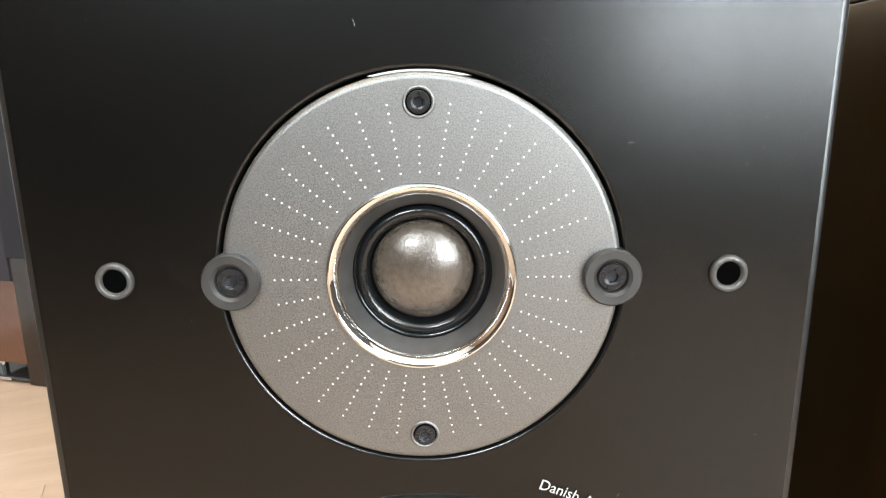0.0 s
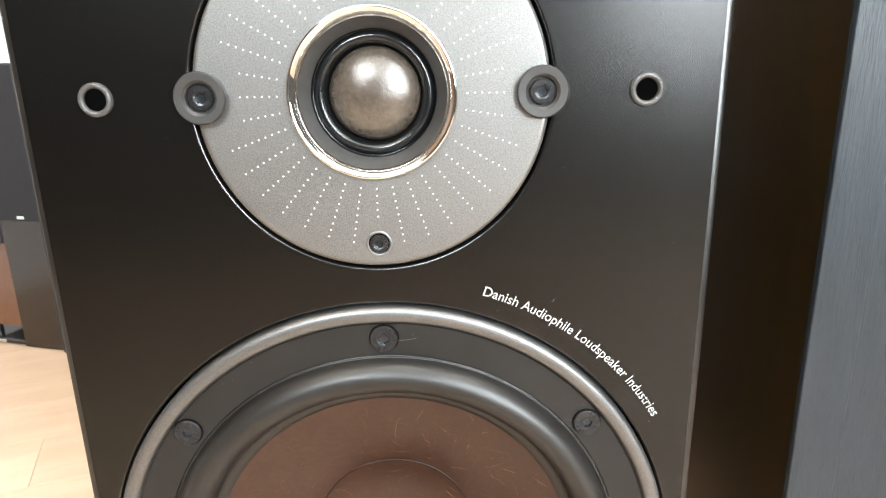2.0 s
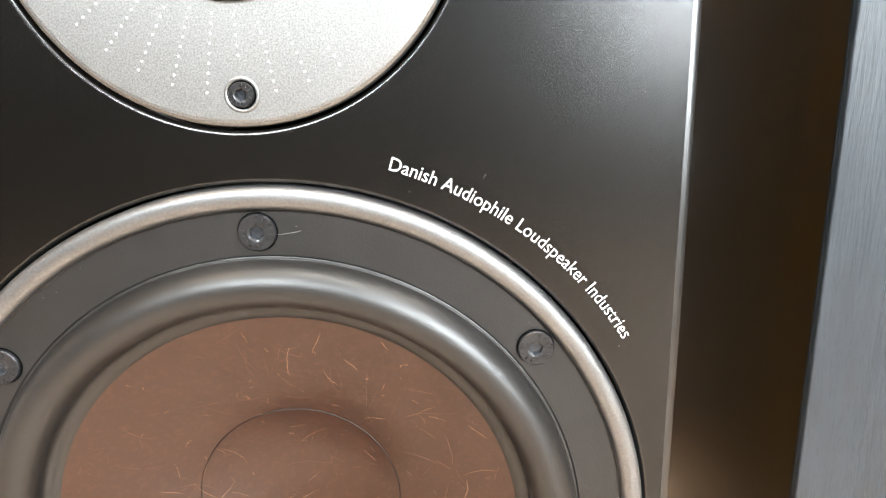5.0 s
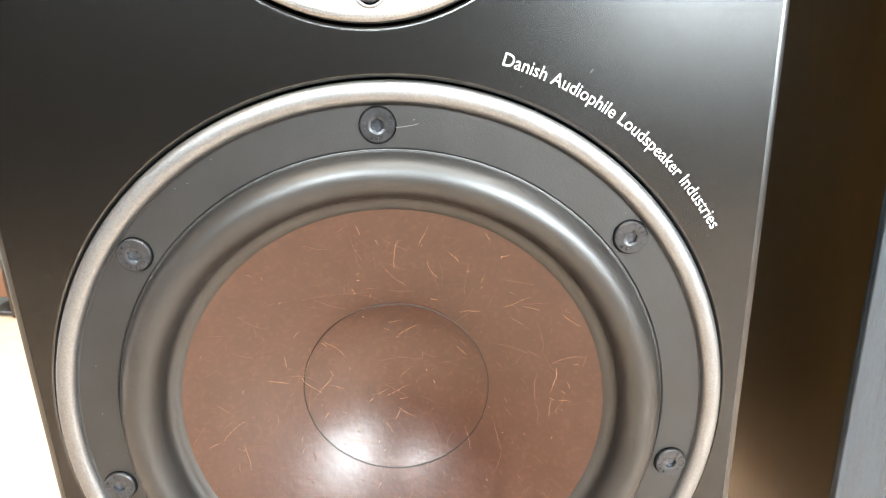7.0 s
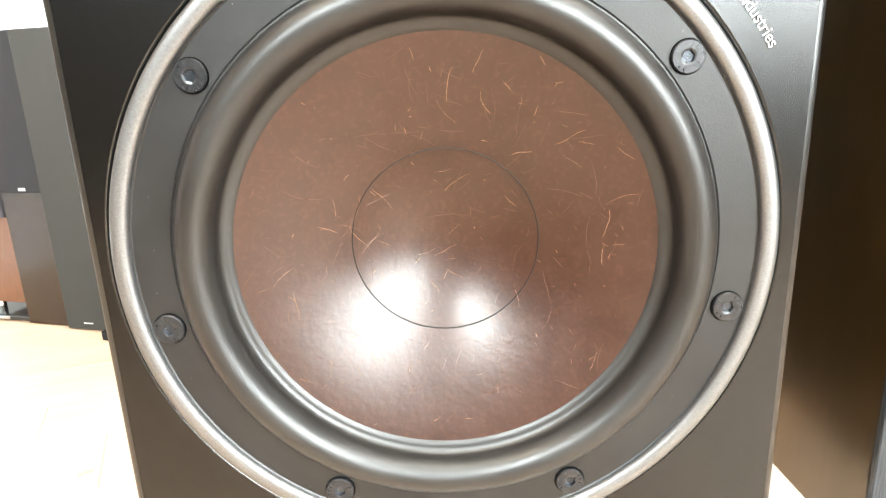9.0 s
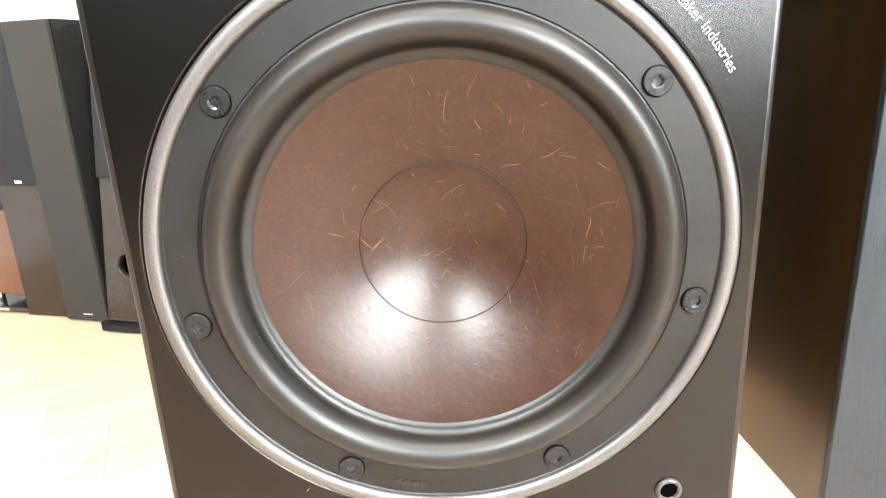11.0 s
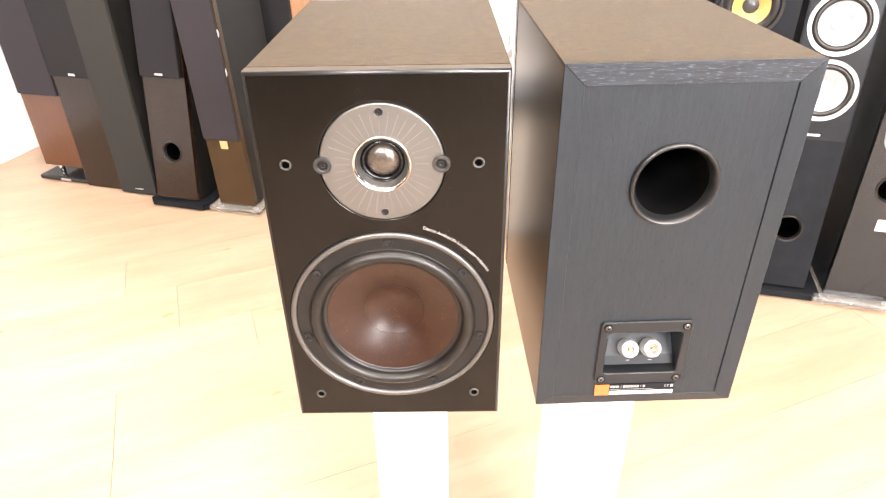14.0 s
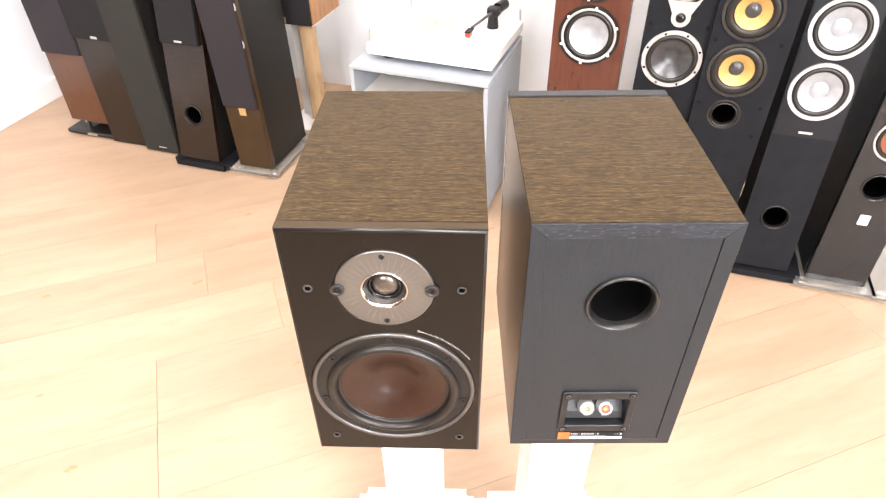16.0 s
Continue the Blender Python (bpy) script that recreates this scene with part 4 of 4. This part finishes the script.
# red-brown tower with a charcoal grille on a black plate with chrome pillars
t, c = tower(-1.534, 1.853, 0.182, 0.29, 0.062, 0.9, "walnut-brown tower loudspeaker with charcoal grille on a black plinth", M["walnut"], M["walnut"])
grille(c, 0.002, 0.18, 0.35, 0.896, M["cloth_grey"])
part("plinth", box(-0.03, 0.222, -0.02, 0.29, 0.004, 0.022, 0.006), M["gloss_base"], t, "gloss black plinth plate")
for a in (0.035, 0.152):
    for b in (0.035, 0.25):
        part("pillar", rod((a, b, 0.021), (a, b, 0.063), 0.011, 20), M["chrome"], t, "chrome pillar")
part("badge", box(0.075, 0.12, -0.0225, -0.0195, 0.009, 0.018, 0.0005), M["steel"], t)

t, c = tower(-1.343, 1.774, 0.176, 0.28, 0.004, 0.9, "dark espresso tower loudspeaker with black upper grille", M["espresso"], M["espresso"])
grille(c, 0.002, 0.174, 0.435, 0.897, M["cloth"])
badge(c, 0.1, 0.446, 0.026, 0.009, M["silver_ring"], -0.0145)

t, c = tower(-1.178, 1.724, 0.156, 0.27, 0.004, 0.9, "slim tower loudspeaker with full-length grey-green cloth front", M["neutral_black"], M["neutral_black"])
grille(c, 0.001, 0.155, 0.006, 0.898, M["cloth_green"], 0.018)
badge(c, 0.085, 0.028, 0.034, 0.004, M["silver_ring"], -0.0185)


def ported_tower(x, y, label, body, front, w, open_front, rake=10.0):
    holes = [(w * 0.5, 0.205, 0.034)]
    if open_front:
        holes += [(w * 0.5, 0.572, 0.07), (w * 0.5, 0.728, 0.07), (w * 0.5, 0.862, 0.03)]
    t, c = tower(x, y, w, 0.26, 0.035, 0.925, label, body, front, holes, rake=rake)
    port_tube(c, w * 0.5, 0.205, 0.034, M["frame"])
    bm = box(-0.03, w + 0.04, -0.015, 0.28, 0.006, 0.026)
    ed = [e for e in bm.edges if abs(e.verts[0].co.z - e.verts[1].co.z) > 0.005]
    bmesh.ops.bevel(bm, geom=ed, offset=0.014, segments=4, affect="EDGES")
    part("plinth", bm, M["matt_black"], t, "black plinth plate")
    for a in (0.02, w - 0.02):
        part("spike", rod((a, 0.03, 0.025), (a, 0.03, 0.04), 0.008, 12), M["matt_black"], t)
        part("spike", rod((a, 0.22, 0.025), (a, 0.22, 0.04), 0.008, 12), M["matt_black"], t)
    return t, c


t, c = ported_tower(-0.999, 1.607, "dark brown tower loudspeaker with cloth grille and round port", M["neutral_black"], M["espresso"], 0.166, False)
grille(c, 0.006, 0.16, 0.462, 0.92, M["cloth"], 0.02)
badge(c, 0.083, 0.472, 0.03, 0.007, M["silver_ring"], -0.0205)


def glass_base(t, w, d):
    bm = box(-0.03, w + 0.03, -0.03, d + 0.02, 0.014, 0.024, 0.001)
    part("glass_plate", bm, M["glass"], t, "clear glass base plate")
    for a in (0.0, w):
        for b in (0.0, d - 0.01):
            part("foot", rod((a, b, 0.0), (a, b, 0.014), 0.012, 16), M["steel"], t)


t, c = tower(-0.758, 1.562, 0.138, 0.268, 0.026, 0.818, "black tower loudspeaker with charcoal grille and small gold badge", M["neutral_black"], M["bronze"], side=1.4)
grille(c, 0.001, 0.137, 0.272, 0.816, M["cloth_grey"])
badge(c, 0.068, 0.252, 0.028, 0.028, M["gold"], -0.001, "square brushed gold badge")
for z in (0.5, 0.62):
    part("ring_edge", lathe([(0.0262, -0.002), (0.0262, -0.006), (0.0245, -0.0075), (0.0235, -0.002)], 32), M["silver_ring"], c, "bright driver rim beside the grille", pose(0.1135, 0, z))
glass_base(t, 0.138, 0.268)

# wooden compact loudspeaker on a pole stand
t = thing("bookshelf_speaker", pose(-0.636, 1.884, 0.445, 0, 0, -15.5), "teak-sided compact loudspeaker with black grille on a pole stand", "loudspeaker")
part("cabinet", box(0, 0.157, 0.016, 0.25, 0, 0.3, 0.002), M["teak"], t)
part("grille", box(0.001, 0.156, 0.0, 0.015, 0.001, 0.299, 0.004), M["cloth"], t)
badge(t, 0.045, 0.018, 0.022, 0.022, M["gold"], -0.0005, "square brushed gold badge")
t = thing("speaker_stand", pose(-0.53, 1.965, 0, 0, 0, -15.5), "stand with square pale beech post under the teak loudspeaker", "speaker stand")
part("pole", box(-0.027, 0.027, -0.02, 0.02, 0.012, 0.437, 0.003), M["tan"], t, "square pale beech post")
part("rear_post", box(-0.085, -0.05, 0.02, 0.05, 0.012, 0.437, 0.003), M["white_metal"], t, "white rear post")
part("base_plate", box(-0.11, 0.1, -0.11, 0.11, 0, 0.012, 0.003), M["white_metal"], t)
part("top_plate", box(-0.09, 0.07, -0.08, 0.1, 0.437, 0.4446, 0.001), M["white_metal"], t)

# paper tag tucked beside the yellow-coned tower
t = thing("price_tag", pose(0.8665, 1.0410, 0.0, 0, 0, -15.5), "small cream paper tag hanging on a black tower loudspeaker", "tag")
part("card", box(0.0, 0.0012, 0.0, 0.022, 0.255, 0.305, 0.0003), M["label_cream"], t)
part("string", rod((0.0006, 0.011, 0.304), (0.0006, 0.014, 0.345), 0.0006, 6), M["tan"], t)

# right-hand row
t, c = tower(0.311, 1.188, 0.186, 0.28, 0.02, 0.98, "cherry-veneered tower loudspeaker with pale metal cones", M["cherry"], M["cherry"], [(0.094, 0.672, 0.072), (0.094, 0.835, 0.072)])
for z in (0.672, 0.835):
    d = driver(c, 0.094, z, 0.078, M["frame"], M["white_cone"], None, ring_w=0.2, label="pale metal woofer in a black basket")
    part("ring", lathe([(0.0705, -0.0035), (0.0705, -0.0062), (0.069, -0.0068), (0.0645, -0.0062), (0.0635, -0.003)], 48), M["silver_ring"], d, "silver ring", smooth=True)
    for k in range(6):
        q = 2 * math.pi * (k + 0.15) / 6
        part("bolt", lathe([(0.0034, -0.004), (0.0034, -0.0078), (0.0024, -0.0088), (0, -0.009)], 14), M["white_acrylic"], d, "", pose(0.0725 * math.sin(q), 0, 0.0725 * math.cos(q)))
part("foot_rail", box(0.01, 0.176, 0.01, 0.27, 0, 0.02), M["matt_black"], t)

t, c = tower(0.535, 1.138, 0.160, 0.3, 0.02, 1.02, "black tower loudspeaker with silver-ringed dark grey woofer", M["matt_black"], M["matt_black"], [(0.080, 0.44, 0.05), (0.080, 0.628, 0.071), (0.080, 0.835, 0.056)])
driver(c, 0.080, 0.628, 0.0745, M["silver_ring"], M["grey_cone"], None, ring_w=0.15, bolts=8, label="dark grey woofer with silver ring")
driver(c, 0.080, 0.835, 0.06, M["silver_ring"], M["white_cone"], M["white_cone"], ring_w=0.2, bolts=6)
driver(c, 0.080, 0.44, 0.053, M["silver_ring"], M["grey_cone"], None, ring_w=0.17, bolts=8)
bm = bmesh.new()      # plate that widens upwards from a round foot
outline = [(0.023 * math.cos(a), 0.023 * math.sin(a)) for a in np.linspace(math.radians(160), math.radians(380), 19)] + [(0.044, 0.052), (0.028, 0.04), (-0.028, 0.04), (-0.044, 0.052)]
face = bm.faces.new([bm.verts.new((x, -0.002, z)) for x, z in outline])
bmesh.ops.translate(bm, verts=[v for v in bmesh.ops.extrude_face_region(bm, geom=[face])["geom"] if isinstance(v, bmesh.types.BMVert)], vec=(0, -0.003, 0))
tw = part("tweeter_plate", bm, M["silver_ring"], c, "silver tweeter plate", pose(0.080, 0, 0.735))
part("dome", lathe([(0.0125, -0.005)] + [(0.012 * math.cos(a), -0.005 - 0.008 * math.sin(a)) for a in np.linspace(0, math.pi / 2, 8)], 24), M["gloss_black"], tw, "", smooth=True)
for x, z in ((0.012, 0.715), (0.148, 0.715)):
    part("grille_socket", lathe([(0.004, -0.0005), (0.003, -0.001), (0.0025, 0.003), (0, 0.003)], 16), M["hole"], c, "", pose(x, 0, z))
part("foot_rail", box(0.01, 0.15, 0.01, 0.29, 0, 0.02), M["matt_black"], t)

t, c = tower(0.683, 1.080, 0.184, 0.3, 0.02, 1.02, "black tower loudspeaker with yellow woven cones and dimpled port", M["matt_black"], M["matt_black"], [(0.080, 0.502, 0.03), (0.080, 0.623, 0.066), (0.080, 0.767, 0.066), (0.080, 0.911, 0.066)])
for z in (0.623, 0.767, 0.911):
    driver(c, 0.080, z, 0.070, M["port_plastic"], M["yellow_cone"], M["grey_cone"], ring_w=0.13, cap_r=0.26, label="yellow woven cone with dark bullet centre", cap_out=True, cone_part=0.68)
port_tube(c, 0.080, 0.502, 0.03, M["rubber"])
bm = bmesh.new()
for ring, count in ((0.0365, 30), (0.0395, 33)):
    for k in range(count):
        q = 2 * math.pi * (k + (0.5 if ring > 0.037 else 0)) / count
        lathe([(0.0013, -0.0012), (0.0009, -0.0022), (0, -0.0025)], 6, bm, ring * math.sin(q), ring * math.cos(q))
part("port_dimples", bm, M["boss"], c, "ring of small dimples round the port", pose(0.080, 0, 0.502))
part("port_collar", lathe([(0.042, 0.001), (0.042, -0.001), (0.0405, -0.0018), (0.0345, -0.0012), (0.034, 0.001)], 40), M["rubber"], c, "", pose(0.080, 0, 0.502), smooth=True)
for x, z in ((0.012, 0.53), (0.162, 0.53), (0.012, 0.695), (0.162, 0.695), (0.012, 0.45), (0.162, 0.45)):
    part("grille_socket", lathe([(0.004, -0.0005), (0.003, -0.001), (0.0025, 0.003), (0, 0.003)], 16), M["hole"], c, "", pose(x, 0, z))
part("foot_rail", box(0.01, 0.172, 0.01, 0.29, 0, 0.02), M["matt_black"], t)

t, c = ported_tower(0.889, 1.016, "black tower loudspeaker with two white-ringed pale cones and port", M["matt_black"], M["matt_black"], 0.160, True, 6.5)
for z in (0.572, 0.728):
    driver(c, 0.080, z, 0.0745, M["silver_ring"], M["white_cone"], None, ring_w=0.15, label="pale metal cone with broad white ring", cap_out=True)
driver(c, 0.080, 0.862, 0.034, M["silver_ring"], M["white_cone"], None, ring_w=0.3)
badge(c, 0.080, 0.462, 0.034, 0.006, M["silver_ring"])
part("gloss_front", front_panel(0.004, 0.156, 0.450, 0.92, [(0.080, 0.572, 0.075), (0.080, 0.728, 0.075), (0.080, 0.862, 0.0345)], -0.0016, 0.0012), M["satin_front"], c, "glossier black upper panel")

t, c = tower(1.093, 0.960, 0.157, 0.3, 0.026, 0.98, "dark gloss tower loudspeaker with red-brown cones and white tag", M["matt_black"], M["gloss_front"], [(0.076, 0.347, 0.034), (0.076, 0.485, 0.055), (0.076, 0.635, 0.055), (0.076, 0.8, 0.05)], rake=2.0)
for z in (0.485, 0.635):
    driver(c, 0.076, z, 0.06, M["silver_ring"], M["red_cone"], None, ring_w=0.1, label="red-brown cone with thin silver ring")
driver(c, 0.076, 0.8, 0.052, M["silver_ring"], M["plate"], M["dome"], ring_w=0.1, cap_out=True)
port_tube(c, 0.076, 0.347, 0.036, M["gloss_base"])
badge(c, 0.078, 0.247, 0.026, 0.032, M["paper"], -0.0005, "square white tag")
glass_base(t, 0.157, 0.3)

# glass shelf plate on the floor beside the last tower
t = thing("glass_plate", pose(1.29, 0.90, 0, 0, 0, -15.5), "clear glass floor plate on small steel feet", "glass plate")
glass_base(t, 0.16, 0.3)

# ---- turntable on its cabinet ----
t = thing("media_cabinet", pose(-0.275, 1.386, 0, 0, 0, -18.0), "open-fronted pale grey cabinet with rounded edges under a turntable", "cabinet")
cw, cd, ch = 0.447, 0.40, 0.496
part("top_board", box(0, cw, 0, cd, ch - 0.014, ch, 0.004, 3), M["cabinet_grey"], t)
part("side_board", box(0, 0.014, 0.001, cd, 0.02, ch - 0.0142, 0.002), M["cabinet_grey"], t)
part("side_board", box(cw - 0.014, cw, 0.001, cd, 0.02, ch - 0.0142, 0.002), M["cabinet_grey"], t)
part("bottom_board", box(0.0142, cw - 0.0142, 0.002, cd, 0.02, 0.034, 0.001), M["cabinet_grey"], t)
part("back_board", box(0.0142, cw - 0.0142, cd - 0.012, cd - 0.001, 0.0345, ch - 0.0145), M["cabinet_grey"], t)
part("shelf", box(0.0145, cw - 0.0145, 0.03, cd - 0.013, 0.375, 0.387, 0.001), M["drawer"], t, "warm white inner shelf")
part("drawer_front", box(0.018, cw - 0.018, 0.022, 0.04, 0.04, 0.374, 0.002), M["drawer"], t, "warm white drawer front")
part("plinth", box(0.03, cw - 0.03, 0.03, cd - 0.03, 0, 0.0198), M["matt_black"], t)

t = thing("turntable", pose(-0.247, 1.448, ch, 0, 0, -19.0), "white record player with cream label and dark tonearm", "turntable")
part("plinth", box(0.03, 0.435, -0.012, 0.335, 0.018, 0.052, 0.004, 3), M["white_acrylic"], t, "white lacquered plinth")
for a in (0.085, 0.375):
    for b in (0.04, 0.29):
        part("foot", rod((a, b, 0), (a, b, 0.0178), 0.021, 24, 0.019), M["matt_black"], t, "black rubber foot")


def disc(name, x, y, r, z0, z1, material, label, n=64):
    bm = lathe([(0, -z0), (r, -z0), (r, -z1 + 0.001), (r - 0.001, -z1), (0, -z1)], n)
    bm.transform(Matrix.Rotation(radians(-90), 4, "X"))
    return part(name, bm, material, t, label, pose(x, y, 0))


disc("platter", 0.19, 0.165, 0.148, 0.053, 0.068, M["white_acrylic"], "white platter")
disc("label_disc", 0.19, 0.165, 0.072, 0.0682, 0.0695, M["label_cream"], "cream round label")
part("spindle", rod((0.19, 0.165, 0.069), (0.19, 0.165, 0.082), 0.0035, 12), M["steel"], t)
AX, AY = -0.032, -0.028      # the arm's place on the plinth
arm = part("tonearm", rod((0.395 + AX, 0.285 + AY, 0.105), (0.360 + AX, 0.150 + AY, 0.09), 0.0048, 16), M["dark_steel"], t, "dark steel tonearm tube")
part("arm_base", rod((0.39 + AX, 0.27 + AY, 0.052), (0.39 + AX, 0.27 + AY, 0.1), 0.019, 24, 0.014), M["frame"], t, "black arm pillar")
part("counterweight", rod((0.397 + AX, 0.293 + AY, 0.106), (0.408 + AX, 0.335 + AY, 0.109), 0.017, 24), M["gloss_base"], t, "black counterweight")
part("arm_bearing", box(0.372 + AX, 0.412 + AX, 0.255 + AY, 0.29 + AY, 0.092, 0.116, 0.004), M["frame"], t)
part("headshell", box(0.347 + AX, 0.367 + AX, 0.112 + AY, 0.152 + AY, 0.084, 0.088, 0.001), M["frame"], arm)
part("cartridge", box(0.349 + AX, 0.365 + AX, 0.113 + AY, 0.142 + AY, 0.0697, 0.0838, 0.002), M["red"], arm, "red cartridge")
for a, b in ((0.04, 0.325), (0.425, 0.325), (0.04, 0.0)):
    part("hinge_pin", rod((a, b, 0.052), (a, b, 0.09), 0.003, 10), M["steel"], t)

# ---- wall ledge above the towers ----
ledge = put("wall_shelf", mesh_of(box(U0 + 0.001, U1 - 0.001, V1 - 0.2, V1 - 0.001, 1.12, 1.16, 0.003), "wall_shelf"), M["tan"])
ledge.matrix_world = RM
tagged(ledge, "long pale beech wall shelf above the tower loudspeakers", "shelf")
t = thing("soundbar", RM @ pose(-2.2, V1 - 0.17, 1.16), "long black loudspeaker box lying on the wall shelf", "loudspeaker")
part("cabinet", box(0, 1.2, 0, 0.14, 0.0005, 0.2, 0.006), M["matt_black"], t)
part("grille", box(0.01, 1.19, -0.012, -0.0005, 0.01, 0.19, 0.004), M["cloth"], t)

# ---- floor planks ----
PLANK, LONG, ANG = 0.2125, 1.9, 22.0
rnd = random.Random(5)
FLOOR_INV = RM.inverted()
lengths = (1.9,)
plank_mesh = {}
for L in (1.9, 1.5):
    me = mesh_of(box(0.0004, L - 0.0004, 0.0003, PLANK - 0.0003, -0.006, 0.0, 0.0005, 1), "plank")
    me.materials.append(M["oak"])
    plank_mesh[L] = me
base_n = 0.425 - 30 * PLANK
PM = pose(0, 0, 0, 0, 0, ANG)
# the end joint seen in the floor fixes where the rows begin
for row in range(60):
    n0 = base_n + row * PLANK
    s = -6.0 + rnd.uniform(0, 1.8)
    if row == 31:
        s = -0.443 - 4 * 1.9
    while s < 6.0:
        L = 1.9 if row == 31 or rnd.random() < 0.7 else 1.5
        q = FLOOR_INV @ (PM @ Vector((s + L / 2, n0 + PLANK / 2, 0)))
        half = L / 2 + 0.15
        if U0 - half < q.x < U1 + half and V0 - half < q.y < V1 + half:
            inside = all(U0 - 0.1 < p.x < U1 + 0.1 and V0 - 0.1 < p.y < V1 + 0.1 for p in (FLOOR_INV @ (PM @ Vector((s + a * L, n0 + b * PLANK, 0))) for a in (0, 1) for b in (0, 1)))
            me = plank_mesh[L]
            if not inside:
                bm = box(0.0004, L - 0.0004, 0.0003, PLANK - 0.0003, -0.006, 0.0)
                to_room = FLOOR_INV @ PM @ pose(s, n0, 0)
                back = to_room.inverted()
                for co, no in (((U0 - 0.1, 0, 0), (-1, 0, 0)), ((U1 + 0.1, 0, 0), (1, 0, 0)), ((0, V0 - 0.1, 0), (0, -1, 0)), ((0, V1 + 0.1, 0), (0, 1, 0))):
                    bmesh.ops.bisect_plane(bm, geom=[*bm.verts, *bm.edges, *bm.faces], plane_co=back @ Vector(co), plane_no=back.to_3x3() @ Vector(no), clear_outer=True)
                if not bm.faces:
                    bm.free()
                    s += L
                    continue
                me = mesh_of(bm, "plank")
                me.materials.append(M["oak"])
            ob = put("plank", me, None, floor)
            ob.matrix_parent_inverse = floor.matrix_world.inverted()
            ob.matrix_basis = PM @ pose(s, n0, 0)
        s += L
# small knots in the boards
for k, (kx, ky, kr) in enumerate(((-0.80, 0.30, 0.011), (-0.72, 0.93, 0.012), (-0.35, 0.62, 0.009), (-1.15, 0.86, 0.010), (-0.62, 0.16, 0.012), (-0.66, 1.28, 0.009), (-0.98, 0.50, 0.006), (-0.42, 0.95, 0.006))):
    bm = bmesh.new()
    vs = []
    for i in range(18):
        a = 2 * math.pi * i / 18
        r = kr * (1 + 0.25 * rnd.uniform(-1, 1))
        vs.append(bm.verts.new((1.5 * r * math.cos(a), 0.7 * r * math.sin(a), 0.0004)))
    bm.faces.new(vs)
    ob = part("knot", bm, M["knot"], floor)
    ob.matrix_parent_inverse = floor.matrix_world.inverted()
    ob.matrix_basis = pose(kx, ky, 0, 0, 0, ANG)
